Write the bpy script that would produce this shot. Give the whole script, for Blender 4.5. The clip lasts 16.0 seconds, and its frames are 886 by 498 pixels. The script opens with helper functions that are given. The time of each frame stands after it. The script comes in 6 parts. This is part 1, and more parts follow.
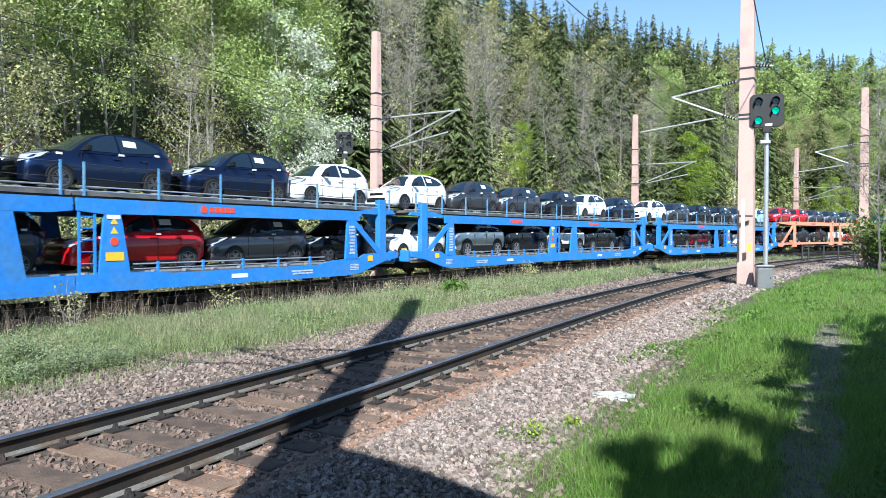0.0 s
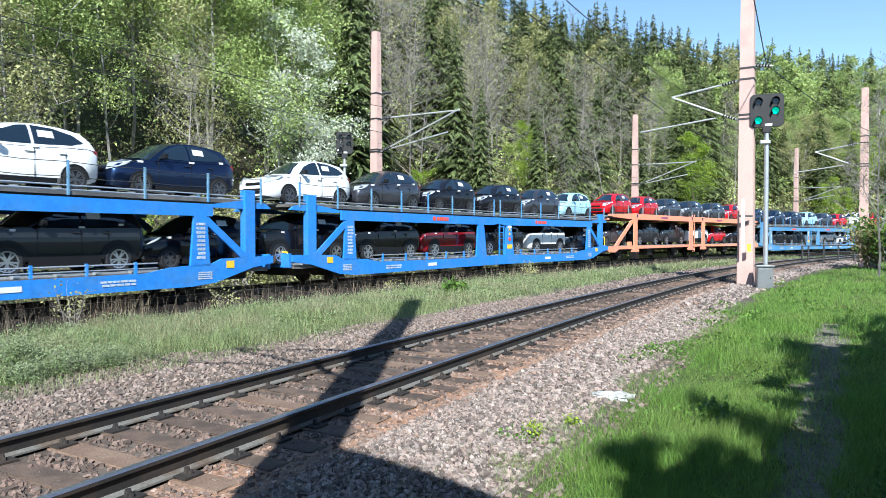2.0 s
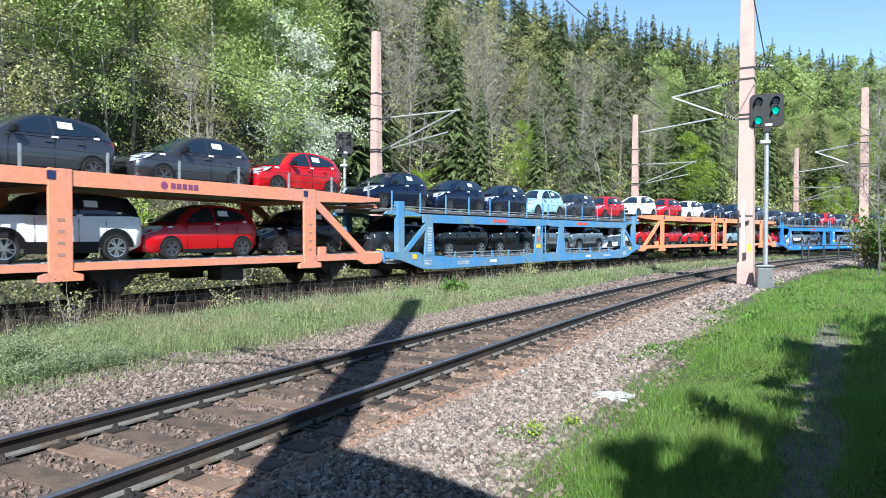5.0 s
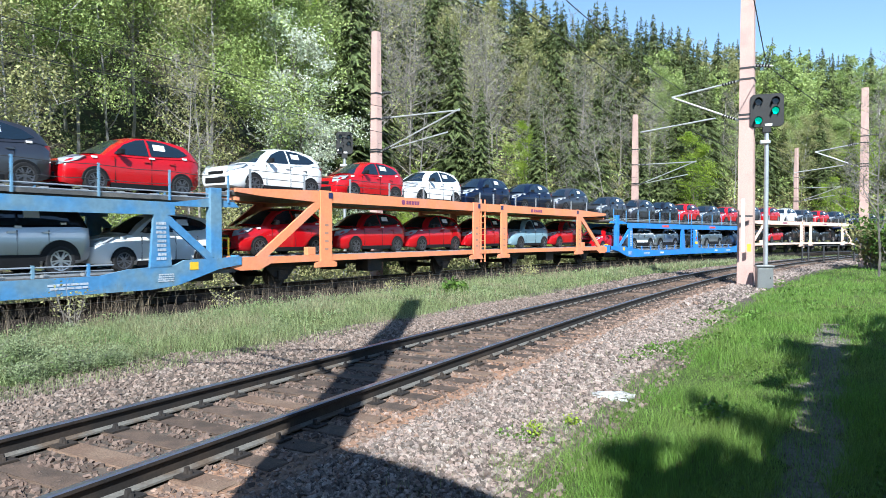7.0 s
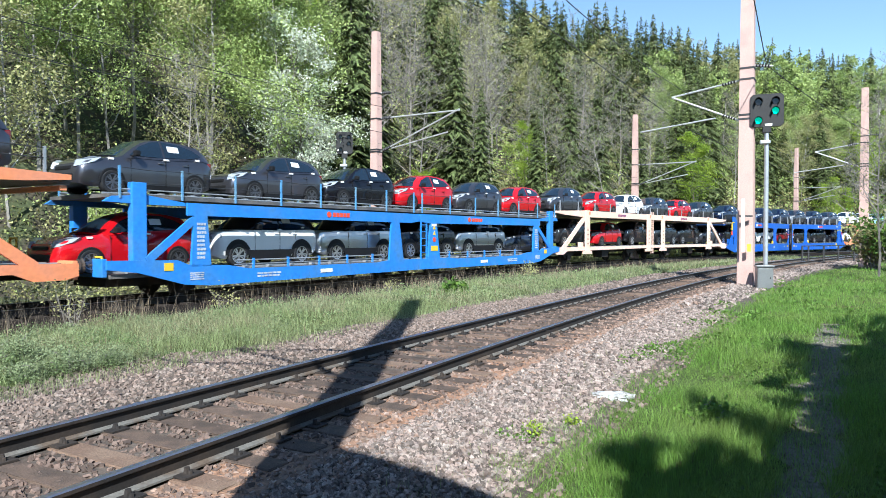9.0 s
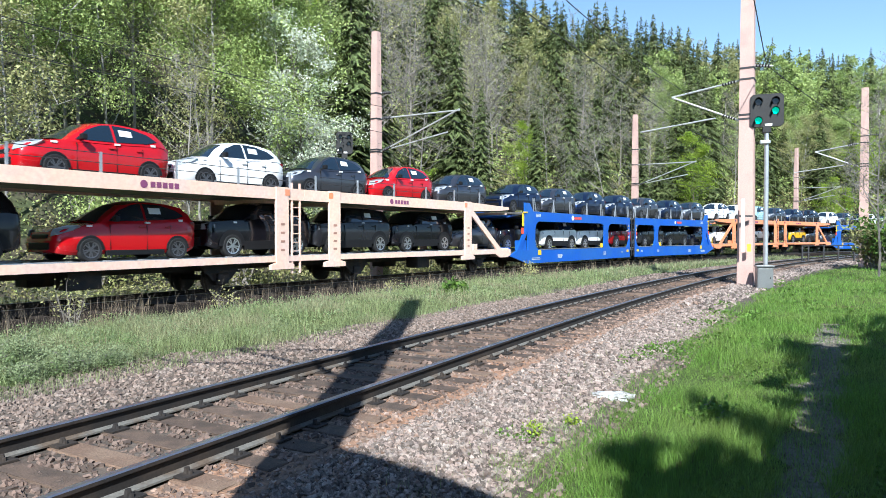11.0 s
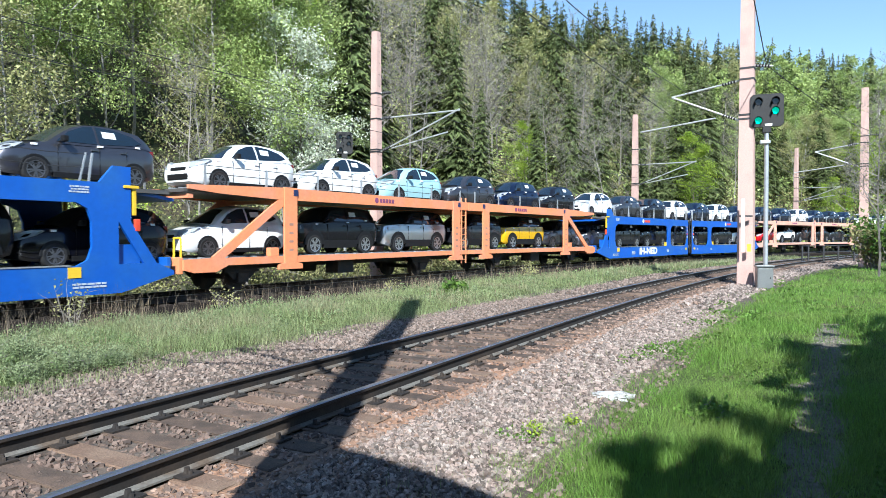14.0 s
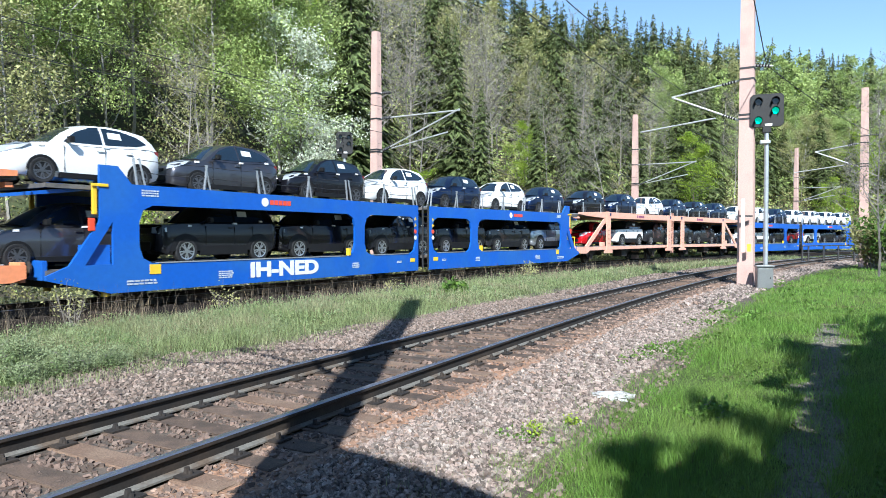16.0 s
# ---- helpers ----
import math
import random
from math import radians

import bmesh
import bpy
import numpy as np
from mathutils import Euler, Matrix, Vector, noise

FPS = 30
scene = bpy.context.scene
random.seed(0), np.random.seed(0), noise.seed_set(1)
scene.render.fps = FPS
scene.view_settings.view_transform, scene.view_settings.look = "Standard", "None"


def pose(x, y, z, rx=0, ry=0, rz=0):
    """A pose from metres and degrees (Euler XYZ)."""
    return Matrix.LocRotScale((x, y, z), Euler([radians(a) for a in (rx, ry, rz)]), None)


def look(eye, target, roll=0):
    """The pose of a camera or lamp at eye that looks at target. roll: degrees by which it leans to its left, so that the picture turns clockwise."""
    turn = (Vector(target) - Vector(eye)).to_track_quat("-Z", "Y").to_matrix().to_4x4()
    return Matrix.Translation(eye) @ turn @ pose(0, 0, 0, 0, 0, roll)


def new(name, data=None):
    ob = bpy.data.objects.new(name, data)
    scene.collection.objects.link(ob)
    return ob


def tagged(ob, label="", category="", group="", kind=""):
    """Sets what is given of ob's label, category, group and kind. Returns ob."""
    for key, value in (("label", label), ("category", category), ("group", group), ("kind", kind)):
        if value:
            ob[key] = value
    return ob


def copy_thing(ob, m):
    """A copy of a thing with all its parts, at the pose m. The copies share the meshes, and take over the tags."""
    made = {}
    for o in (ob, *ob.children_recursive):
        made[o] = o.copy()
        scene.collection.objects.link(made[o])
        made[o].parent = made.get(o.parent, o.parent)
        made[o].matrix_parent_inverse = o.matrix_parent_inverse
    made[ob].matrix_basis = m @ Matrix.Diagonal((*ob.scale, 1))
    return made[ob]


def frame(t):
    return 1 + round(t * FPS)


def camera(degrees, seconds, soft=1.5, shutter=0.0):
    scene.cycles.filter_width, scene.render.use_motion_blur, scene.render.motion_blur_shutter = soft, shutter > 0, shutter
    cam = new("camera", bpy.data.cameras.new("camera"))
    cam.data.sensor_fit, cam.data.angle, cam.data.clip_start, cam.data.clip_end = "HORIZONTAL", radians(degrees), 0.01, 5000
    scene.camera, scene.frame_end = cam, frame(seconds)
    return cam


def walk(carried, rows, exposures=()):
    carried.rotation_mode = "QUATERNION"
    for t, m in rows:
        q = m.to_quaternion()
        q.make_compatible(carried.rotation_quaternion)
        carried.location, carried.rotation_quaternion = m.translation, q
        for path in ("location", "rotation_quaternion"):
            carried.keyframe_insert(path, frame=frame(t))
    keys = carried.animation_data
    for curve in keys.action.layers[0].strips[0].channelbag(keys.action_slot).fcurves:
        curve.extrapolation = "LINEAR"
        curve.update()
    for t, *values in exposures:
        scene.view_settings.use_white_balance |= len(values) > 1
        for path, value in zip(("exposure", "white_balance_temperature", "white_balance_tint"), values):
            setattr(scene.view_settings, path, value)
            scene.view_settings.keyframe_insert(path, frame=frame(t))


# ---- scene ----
# ---- camera ----
import functools

cam = camera(67.28, 16.0, soft=0.7, shutter=0.06)
EYE = (0.0, 0.0, 1.591)
VIEW = look(EYE, (0.0, 100.0, 1.591 - 100.0 * math.tan(radians(1.071))))
walk(cam, [(0.0, VIEW), (16.0, VIEW)], exposures=[(0.0, 1.03, 5900, 5), (16.0, 1.03, 5900, 5)])

# ---- daylight ----
SUN_ELEVATION, SUN_TRAVEL = 40.0, 1.6      # degrees; the light travels almost straight away from the camera
world = bpy.data.worlds.new("sky")
scene.world = world
world.use_nodes = True
sky = world.node_tree.nodes.new("ShaderNodeTexSky")
sky.sky_type, sky.sun_disc = "NISHITA", False
sky.sun_elevation, sky.sun_rotation = radians(SUN_ELEVATION), radians(180 + SUN_TRAVEL)
sky.air_density, sky.dust_density, sky.ozone_density = 1.0, 0.0, 1.8
background = world.node_tree.nodes["Background"]
background.inputs["Strength"].default_value = 0.100
world.node_tree.links.new(sky.outputs["Color"], background.inputs["Color"])
sun = new("sun", bpy.data.lights.new("sun", "SUN"))
sun.data.energy, sun.data.angle, sun.data.color = 5.0, radians(0.5), (1.0, 0.965, 0.92)
_e, _a = radians(SUN_ELEVATION), radians(SUN_TRAVEL)
sun.matrix_world = look((0, 0, 60), (math.sin(_a) * math.cos(_e), math.cos(_a) * math.cos(_e), 60 - math.sin(_e)))

# ---- the two curved tracks ----
TRAIN_X, TRAIN_HEADING, TRAIN_CURVE = -18.328, radians(27.19), 0.00443
NEAR_X, NEAR_HEADING, NEAR_CURVE, NEAR_EASE = -5.4305, radians(27.349), 0.00295, 0.00005
TRAIN_R = 1 / TRAIN_CURVE
TRAIN_C = (TRAIN_X + TRAIN_R * math.cos(TRAIN_HEADING), -TRAIN_R * math.sin(TRAIN_HEADING))


def train_line(s, off=0.0):
    """Place and heading on the far track, s metres along it, off metres to its left."""
    a = TRAIN_HEADING + TRAIN_CURVE * s
    return (TRAIN_C[0] - (TRAIN_R + off) * math.cos(a), TRAIN_C[1] + (TRAIN_R + off) * math.sin(a), a)


_step = 0.25
_s = np.arange(-60, 160, _step)
_h = NEAR_HEADING + NEAR_CURVE * _s + NEAR_EASE * _s ** 2 / 2
_x = np.concatenate([[0], np.cumsum((np.sin(_h[1:]) + np.sin(_h[:-1])) / 2 * _step)])
_y = np.concatenate([[0], np.cumsum((np.cos(_h[1:]) + np.cos(_h[:-1])) / 2 * _step)])
_i = int(np.argmin(abs(_s)))
NEAR_XS, NEAR_YS = _x - _x[_i] + NEAR_X, _y - _y[_i]


def near_line(s, off=0.0):
    x, y, a = np.interp(s, _s, NEAR_XS), np.interp(s, _s, NEAR_YS), np.interp(s, _s, _h)
    return (x - off * math.cos(a), y + off * math.sin(a), a)


def near_off(x, y):
    """Arrays: how far right of the near track's centre (negative: left)."""
    x, y = np.asarray(x, float), np.asarray(y, float)
    s = np.interp(y, NEAR_YS, _s)
    for _ in range(3):
        px, py, a = np.interp(s, _s, NEAR_XS), np.interp(s, _s, NEAR_YS), np.interp(s, _s, _h)
        s = s + (x - px) * np.sin(a) + (y - py) * np.cos(a)
    px, py, a = np.interp(s, _s, NEAR_XS), np.interp(s, _s, NEAR_YS), np.interp(s, _s, _h)
    return (x - px) * np.cos(a) - (y - py) * np.sin(a)


def train_off(x, y):
    """Arrays: how far beyond the far track's centre (negative: on the camera's side)."""
    return np.hypot(np.asarray(x, float) - TRAIN_C[0], np.asarray(y, float) - TRAIN_C[1]) - TRAIN_R


def smooth(a, lo, hi):
    k = np.clip((a - lo) / (hi - lo), 0, 1)
    return k * k * (3 - 2 * k)


def wave(x, y):
    """Gentle unevenness of the land."""
    return (np.sin(x * 0.9 + 1.3 * np.sin(y * 0.37)) + np.sin(y * 1.1 + 1.7 * np.sin(x * 0.43)) + np.sin(x * 2.3 - y * 1.9)) / 3


def land(x, y):
    """Height of the ground: ballast beds, grass strip, verge and the wooded hill."""
    x, y = np.asarray(x, float), np.asarray(y, float)
    n, q = near_off(x, y), train_off(x, y)
    z = -0.30 + 0.05 * wave(x, y)
    bed = 1 - smooth(abs(n), 1.75, 3.3)
    z = z * (1 - bed) + bed * -0.215
    strip = smooth(-n, 3.2, 4.6) * smooth(-q, 3.3, 4.3)
    z = z + strip * 0.11
    far_bed = 1 - smooth(abs(q), 1.8, 3.2)
    z = z * (1 - far_bed) + far_bed * -0.24
    rise = np.where(q > 4.0, 0.62 * (q - 4.0) * smooth(q, 4.0, 14.0), 0)
    rise = np.where(rise > 26, 26 + 10 * (1 - np.exp(-(rise - 26) / 10)), rise)
    z = z + rise + smooth(q, 6, 12) * 0.35 * wave(x * 0.35, y * 0.35)
    side = smooth(n, 6.0, 30.0) * 0.5
    return z + side * smooth(y, 20, 60)


# ---- materials ----
def material(name, colour, rough=0.6, metal=0.0, vary=0.18, scale=3.0, fine=40.0, bump=0.15, second=None, mix=(0.45, 0.62), spec=0.5, coat=0.0, random_each=0.0, transmit=0.0, glow=0.0):
    """A procedural surface: base colour with broad stains, fine grain and relief."""
    m = bpy.data.materials.new(name)
    m.use_nodes = True
    nt = m.node_tree
    b = nt.nodes["Principled BSDF"]
    link = nt.links.new
    co = nt.nodes.new("ShaderNodeTexCoord")
    big, small = nt.nodes.new("ShaderNodeTexNoise"), nt.nodes.new("ShaderNodeTexNoise")
    big.inputs["Scale"].default_value, small.inputs["Scale"].default_value = scale, fine
    big.inputs["Detail"].default_value, small.inputs["Detail"].default_value = 5, 3
    link(co.outputs["Object"], big.inputs["Vector"])
    link(co.outputs["Object"], small.inputs["Vector"])
    ramp = nt.nodes.new("ShaderNodeValToRGB")
    ramp.color_ramp.elements[0].position, ramp.color_ramp.elements[1].position = mix
    c2 = second if second else tuple(c * (1 - vary) for c in colour)
    ramp.color_ramp.elements[0].color, ramp.color_ramp.elements[1].color = (*colour, 1), (*c2, 1)
    link(big.outputs["Fac"], ramp.inputs["Fac"])
    hsv = nt.nodes.new("ShaderNodeHueSaturation")
    link(ramp.outputs["Color"], hsv.inputs["Color"])
    val = nt.nodes.new("ShaderNodeMapRange")
    val.inputs["To Min"].default_value, val.inputs["To Max"].default_value = 1 - vary, 1 + vary
    val.inputs["From Min"].default_value, val.inputs["From Max"].default_value = 0.25, 0.75
    link(small.outputs["Fac"], val.inputs["Value"])
    out = val.outputs["Result"]
    if random_each:
        info = nt.nodes.new("ShaderNodeNewGeometry") if random_each > 0 else nt.nodes.new("ShaderNodeObjectInfo")
        rnd = nt.nodes.new("ShaderNodeMapRange")
        rnd.inputs["To Min"].default_value, rnd.inputs["To Max"].default_value = 1 - abs(random_each), 1 + abs(random_each)
        link(info.outputs["Random Per Island" if random_each > 0 else "Random"], rnd.inputs["Value"])
        mul = nt.nodes.new("ShaderNodeMath")
        mul.operation = "MULTIPLY"
        link(out, mul.inputs[0])
        link(rnd.outputs["Result"], mul.inputs[1])
        out = mul.outputs["Value"]
    link(out, hsv.inputs["Value"])
    link(hsv.outputs["Color"], b.inputs["Base Color"])
    b.inputs["Roughness"].default_value, b.inputs["Metallic"].default_value = rough, metal
    b.inputs["Specular IOR Level"].default_value, b.inputs["Coat Weight"].default_value = spec, coat
    b.inputs["Coat Roughness"].default_value = 0.04
    if bump:
        bu = nt.nodes.new("ShaderNodeBump")
        bu.inputs["Strength"].default_value, bu.inputs["Distance"].default_value = bump, 0.02
        link(small.outputs["Fac"], bu.inputs["Height"])
        link(bu.outputs["Normal"], b.inputs["Normal"])
    if glow:
        b.inputs["Emission Color"].default_value, b.inputs["Emission Strength"].default_value = (*colour, 1), glow
    if transmit:
        tr, mx = nt.nodes.new("ShaderNodeBsdfTranslucent"), nt.nodes.new("ShaderNodeMixShader")
        link(hsv.outputs["Color"], tr.inputs["Color"])
        mx.inputs["Fac"].default_value = transmit
        link(b.outputs["BSDF"], mx.inputs[1])
        link(tr.outputs["BSDF"], mx.inputs[2])
        link(mx.outputs["Shader"], nt.nodes["Material Output"].inputs["Surface"])
    return m


RUST = (0.16, 0.075, 0.04)
M_BLUE = material("bright_blue_wagon_paint", (0.033, 0.209, 0.638), 0.42, vary=0.14, scale=1.3, mix=(0.48, 0.74), second=(0.066, 0.209, 0.462), fine=9, bump=0.05)
M_FADED = material("faded_blue_wagon_paint", (0.079, 0.237, 0.451), 0.5, vary=0.16, scale=1.2, second=(0.143, 0.253, 0.341), fine=9, bump=0.06)
M_COBALT = material("cobalt_blue_wagon_paint", (0.011, 0.094, 0.440), 0.38, vary=0.08, scale=0.8, second=(0.020, 0.110, 0.407), fine=9, bump=0.04)
M_ORANGE = material("orange_wagon_paint", (0.78, 0.27, 0.12), 0.5, vary=0.10, scale=1.1, second=(0.70, 0.27, 0.15), fine=11, bump=0.06)
M_SALMON = material("salmon_wagon_paint", (0.744, 0.274, 0.152), 0.55, vary=0.12, scale=1.1, second=(0.670, 0.274, 0.184), fine=11, bump=0.06)
M_DUSTY = material("dusty_pink_wagon_paint", (0.70, 0.36, 0.26), 0.6, vary=0.14, scale=1.1, second=(0.62, 0.36, 0.28), fine=11, bump=0.06)
M_PALE = material("bleached_orange_wagon_paint", (0.82, 0.55, 0.42), 0.6, vary=0.12, scale=1.1, second=(0.76, 0.54, 0.45), fine=11, bump=0.06)
M_DECK = material("wagon_deck_steel", (0.11, 0.105, 0.10), 0.6, 0.3, vary=0.3, scale=2, second=(0.17, 0.155, 0.14))
M_UNDER = material("dirty_underframe_steel", (0.045, 0.04, 0.037), 0.75, 0.2, vary=0.3, second=(0.08, 0.055, 0.04))
M_GALV = material("galvanised_steel", (0.46, 0.48, 0.50), 0.42, 0.6, vary=0.12, scale=4)
M_YELLOW = material("yellow_sign_paint", (0.78, 0.50, 0.03), 0.5, vary=0.06)
M_WHITE = material("white_marking_paint", (0.72, 0.72, 0.70), 0.55, vary=0.08)
M_STENCIL = material("weathered_stencil_paint", (0.47, 0.52, 0.58), 0.6, vary=0.2)
M_RED = material("red_marking_paint", (0.70, 0.07, 0.03), 0.5, vary=0.08)
M_BLACK = material("black_rubber", (0.014, 0.014, 0.015), 0.75, vary=0.2)
M_TRIM = material("black_plastic_trim", (0.010, 0.010, 0.011), 0.55, vary=0.15, spec=0.25)
M_GLASS = material("dark_car_glass", (0.008, 0.016, 0.026), 0.02, vary=0.02, bump=0, spec=0.8, coat=0.6)
M_ALLOY = material("alloy_rim", (0.50, 0.51, 0.53), 0.3, 0.85, vary=0.05)
M_DARKRIM = material("dark_alloy_rim", (0.14, 0.14, 0.15), 0.35, 0.7, vary=0.05)
M_LAMP = material("clear_headlight", (0.42, 0.45, 0.48), 0.15, 0.3, vary=0.05, bump=0, coat=0.6)
M_TAIL = material("red_tail_light", (0.16, 0.008, 0.008), 0.15, vary=0.05, bump=0, coat=0.6)
M_PAPER = material("white_paper", (0.78, 0.78, 0.77), 0.7, vary=0.03, bump=0)
PAINTS = {"navy": (0.013, 0.027, 0.075), "grey": (0.105, 0.105, 0.12), "graphite": (0.018, 0.019, 0.023), "crimson": (0.20, 0.004, 0.008), "black": (0.006, 0.006, 0.009), "white": (0.78, 0.78, 0.77),
          "red": (0.44, 0.005, 0.010), "mint": (0.34, 0.55, 0.60), "silver": (0.46, 0.48, 0.51), "yellow": (0.62, 0.36, 0.008), "ice": (0.20, 0.31, 0.36)}
M_CAR = {k: material("car_paint_" + k, c, 0.28 if k in ("navy", "grey", "silver") else 0.22, 0.80 if k in ("navy", "grey", "silver") else 0.0, vary=0.03, bump=0, spec=0.3, coat=0.35 if k in ("black", "graphite", "crimson") else 0.6) for k, c in PAINTS.items()}
M_RAIL_HEAD = material("polished_rail_head", (0.34, 0.35, 0.40), 0.28, 0.85, vary=0.1, scale=8)
# near-black web and fastenings; the near track's rail foot is paler
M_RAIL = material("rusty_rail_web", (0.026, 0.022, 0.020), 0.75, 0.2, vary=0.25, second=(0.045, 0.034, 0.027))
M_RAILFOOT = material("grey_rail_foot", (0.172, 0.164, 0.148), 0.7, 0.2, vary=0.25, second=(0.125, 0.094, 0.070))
M_SLEEPER = material("weathered_timber_sleeper", (0.105, 0.070, 0.050), 0.85, vary=0.3, scale=5, fine=60, second=(0.066, 0.046, 0.034), bump=0.5, random_each=-0.25)
M_SLEEPER_RUST = material("rust_stained_timber", (0.156, 0.098, 0.066), 0.85, vary=0.3, scale=4, fine=60, second=(0.187, 0.125, 0.086), bump=0.5, random_each=-0.2)
M_CONCRETE = material("pinkish_concrete", (0.52, 0.345, 0.295), 0.85, vary=0.12, scale=1.3, fine=30, second=(0.44, 0.30, 0.262), bump=0.25)
M_CLAMP = material("dark_iron_clamp", (0.06, 0.06, 0.062), 0.6, 0.5, vary=0.2)
M_MARK = material("dull_purple_marking_paint", (0.22, 0.06, 0.14), 0.55, vary=0.1)
M_FAINT = material("faint_grey_stencil_paint", (0.40, 0.22, 0.16), 0.6, vary=0.15)
M_NAVY = material("navy_sign", (0.02, 0.03, 0.10), 0.5, vary=0.1)
M_ARM = material("weathered_silver_tube", (0.52, 0.52, 0.51), 0.45, 0.4, vary=0.12)


# ---- mesh helpers ----
def part(name, bm, mat, parent=None, label="", smooth_shade=False):
    """Link a bmesh as ONE mesh object, under a thing or a part."""
    me = bpy.data.meshes.new(name)
    bmesh.ops.recalc_face_normals(bm, faces=bm.faces)
    bm.to_mesh(me)
    bm.free()
    for m in (mat if isinstance(mat, (list, tuple)) else [mat]):
        me.materials.append(m)
    if smooth_shade:
        me.shade_smooth()
        me.set_sharp_from_angle(angle=radians(38))
    ob = new(name, me)
    if parent:
        ob.parent = parent
    if label:
        tagged(ob, label)
    return ob


def box(bm, x0, x1, y0, y1, z0, z1, bevel=0.0):
    v = [bm.verts.new((x, y, z)) for x in (x0, x1) for y in (y0, y1) for z in (z0, z1)]
    fs = [bm.faces.new([v[i] for i in q]) for q in ((0, 1, 3, 2), (4, 6, 7, 5), (0, 4, 5, 1), (2, 3, 7, 6), (0, 2, 6, 4), (1, 5, 7, 3))]
    if bevel:
        bmesh.ops.bevel(bm, geom=list({e for f in fs for e in f.edges}), offset=bevel, segments=2, affect="EDGES", profile=0.6)
    return bm


def prism(bm, outline, y0, y1):
    """Extrude an outline of (x, z) points from y0 to y1."""
    a = [bm.verts.new((x, y0, z)) for x, z in outline]
    b = [bm.verts.new((x, y1, z)) for x, z in outline]
    bm.faces.new(a)
    bm.faces.new(b[::-1])
    n = len(a)
    for i in range(n):
        bm.faces.new((a[i], b[i], b[(i + 1) % n], a[(i + 1) % n]))
    return bm


def tube(bm, p, q, r0, r1=None, n=8):
    p, q = Vector(p), Vector(q)
    r1 = r0 if r1 is None else r1
    d = (q - p).normalized()
    u = d.orthogonal().normalized()
    w = d.cross(u)
    rings = []
    for c, r in ((p, r0), (q, r1)):
        rings.append([bm.verts.new(c + r * (math.cos(2 * math.pi * i / n) * u + math.sin(2 * math.pi * i / n) * w)) for i in range(n)])
    for i in range(n):
        bm.faces.new((rings[0][i], rings[0][(i + 1) % n], rings[1][(i + 1) % n], rings[1][i]))
    bm.faces.new(rings[0][::-1])
    bm.faces.new(rings[1])
    return bm


def lathe(bm, profile, n=20):
    """Turn (radius, y) points about the y axis."""
    rings = [[bm.verts.new((r * math.cos(2 * math.pi * i / n), y, r * math.sin(2 * math.pi * i / n))) for i in range(n)] for r, y in profile]
    for a, b in zip(rings, rings[1:]):
        for i in range(n):
            bm.faces.new((a[i], a[(i + 1) % n], b[(i + 1) % n], b[i]))
    bm.faces.new(rings[0])
    bm.faces.new(rings[-1][::-1])
    return bm


def polytube(bm, points, r, n=5):
    """One continuous tube through the points."""
    P = [Vector(p) for p in points]
    rings = []
    for i, p in enumerate(P):
        d = (P[min(i + 1, len(P) - 1)] - P[max(i - 1, 0)]).normalized()
        u = d.cross(Vector((0, 0, 1)) if abs(d.z) < 0.9 else Vector((1, 0, 0))).normalized()
        w = d.cross(u)
        rings.append([bm.verts.new(p + r * (math.cos(2 * math.pi * k / n) * u + math.sin(2 * math.pi * k / n) * w)) for k in range(n)])
    for a, b in zip(rings, rings[1:]):
        for k in range(n):
            bm.faces.new((a[k], a[(k + 1) % n], b[(k + 1) % n], b[k]))
    bm.faces.new(rings[0][::-1]), bm.faces.new(rings[-1])
    return bm


def bar(bm, p, q, w, y0, y1):
    """A flat bar of width w in the x-z plane from p to q, y0 to y1 thick."""
    (x0, z0), (x1, z1) = p, q
    l = math.hypot(x1 - x0, z1 - z0)
    nx, nz = -(z1 - z0) / l * w / 2, (x1 - x0) / l * w / 2
    return prism(bm, [(x0 + nx, z0 + nz), (x1 + nx, z1 + nz), (x1 - nx, z1 - nz), (x0 - nx, z0 - nz)], y0, y1)


# ---- how the train goes ----
def travelled(t):
    return 15.616 * (t - 8) - 0.015165 * (t - 8) ** 2


def train_pose(u, t, z=0.0, turned=False):
    """The pose on the far track of what lies u metres along the train."""
    x, y, a = train_line(u - travelled(t))
    return pose(x, y, z, 0, 0, 90 - math.degrees(a) + (180 if turned else 0))


MOVING = []        # (thing, metres along the train, height, turned round)
# ---- ground ----
def grid_mesh(name, xs, ys, mat):
    X, Y = np.meshgrid(xs, ys)
    Z = land(X, Y)
    nx, ny = len(xs), len(ys)
    me = bpy.data.meshes.new(name)
    i = np.arange(nx * ny).reshape(ny, nx)
    faces = np.stack([i[:-1, :-1], i[:-1, 1:], i[1:, 1:], i[1:, :-1]], -1).reshape(-1, 4)
    me.from_pydata(np.stack([X, Y, Z], -1).reshape(-1, 3).tolist(), [], faces.tolist())
    me.materials.append(mat)
    me.shade_smooth()
    return new(name, me)


def spaced(lo, hi, near_lo, near_hi, fine, coarse):
    out, v = [lo], lo
    while v < hi:
        gap = max(near_lo - v, v - near_hi, 0)
        v += min(coarse, fine + gap * 0.07)
        out.append(v)
    return np.array(out)


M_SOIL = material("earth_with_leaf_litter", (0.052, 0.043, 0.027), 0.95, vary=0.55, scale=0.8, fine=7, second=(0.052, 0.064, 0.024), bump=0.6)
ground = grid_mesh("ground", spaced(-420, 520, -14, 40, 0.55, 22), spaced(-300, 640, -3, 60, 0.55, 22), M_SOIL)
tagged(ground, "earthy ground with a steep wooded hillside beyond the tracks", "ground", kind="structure")
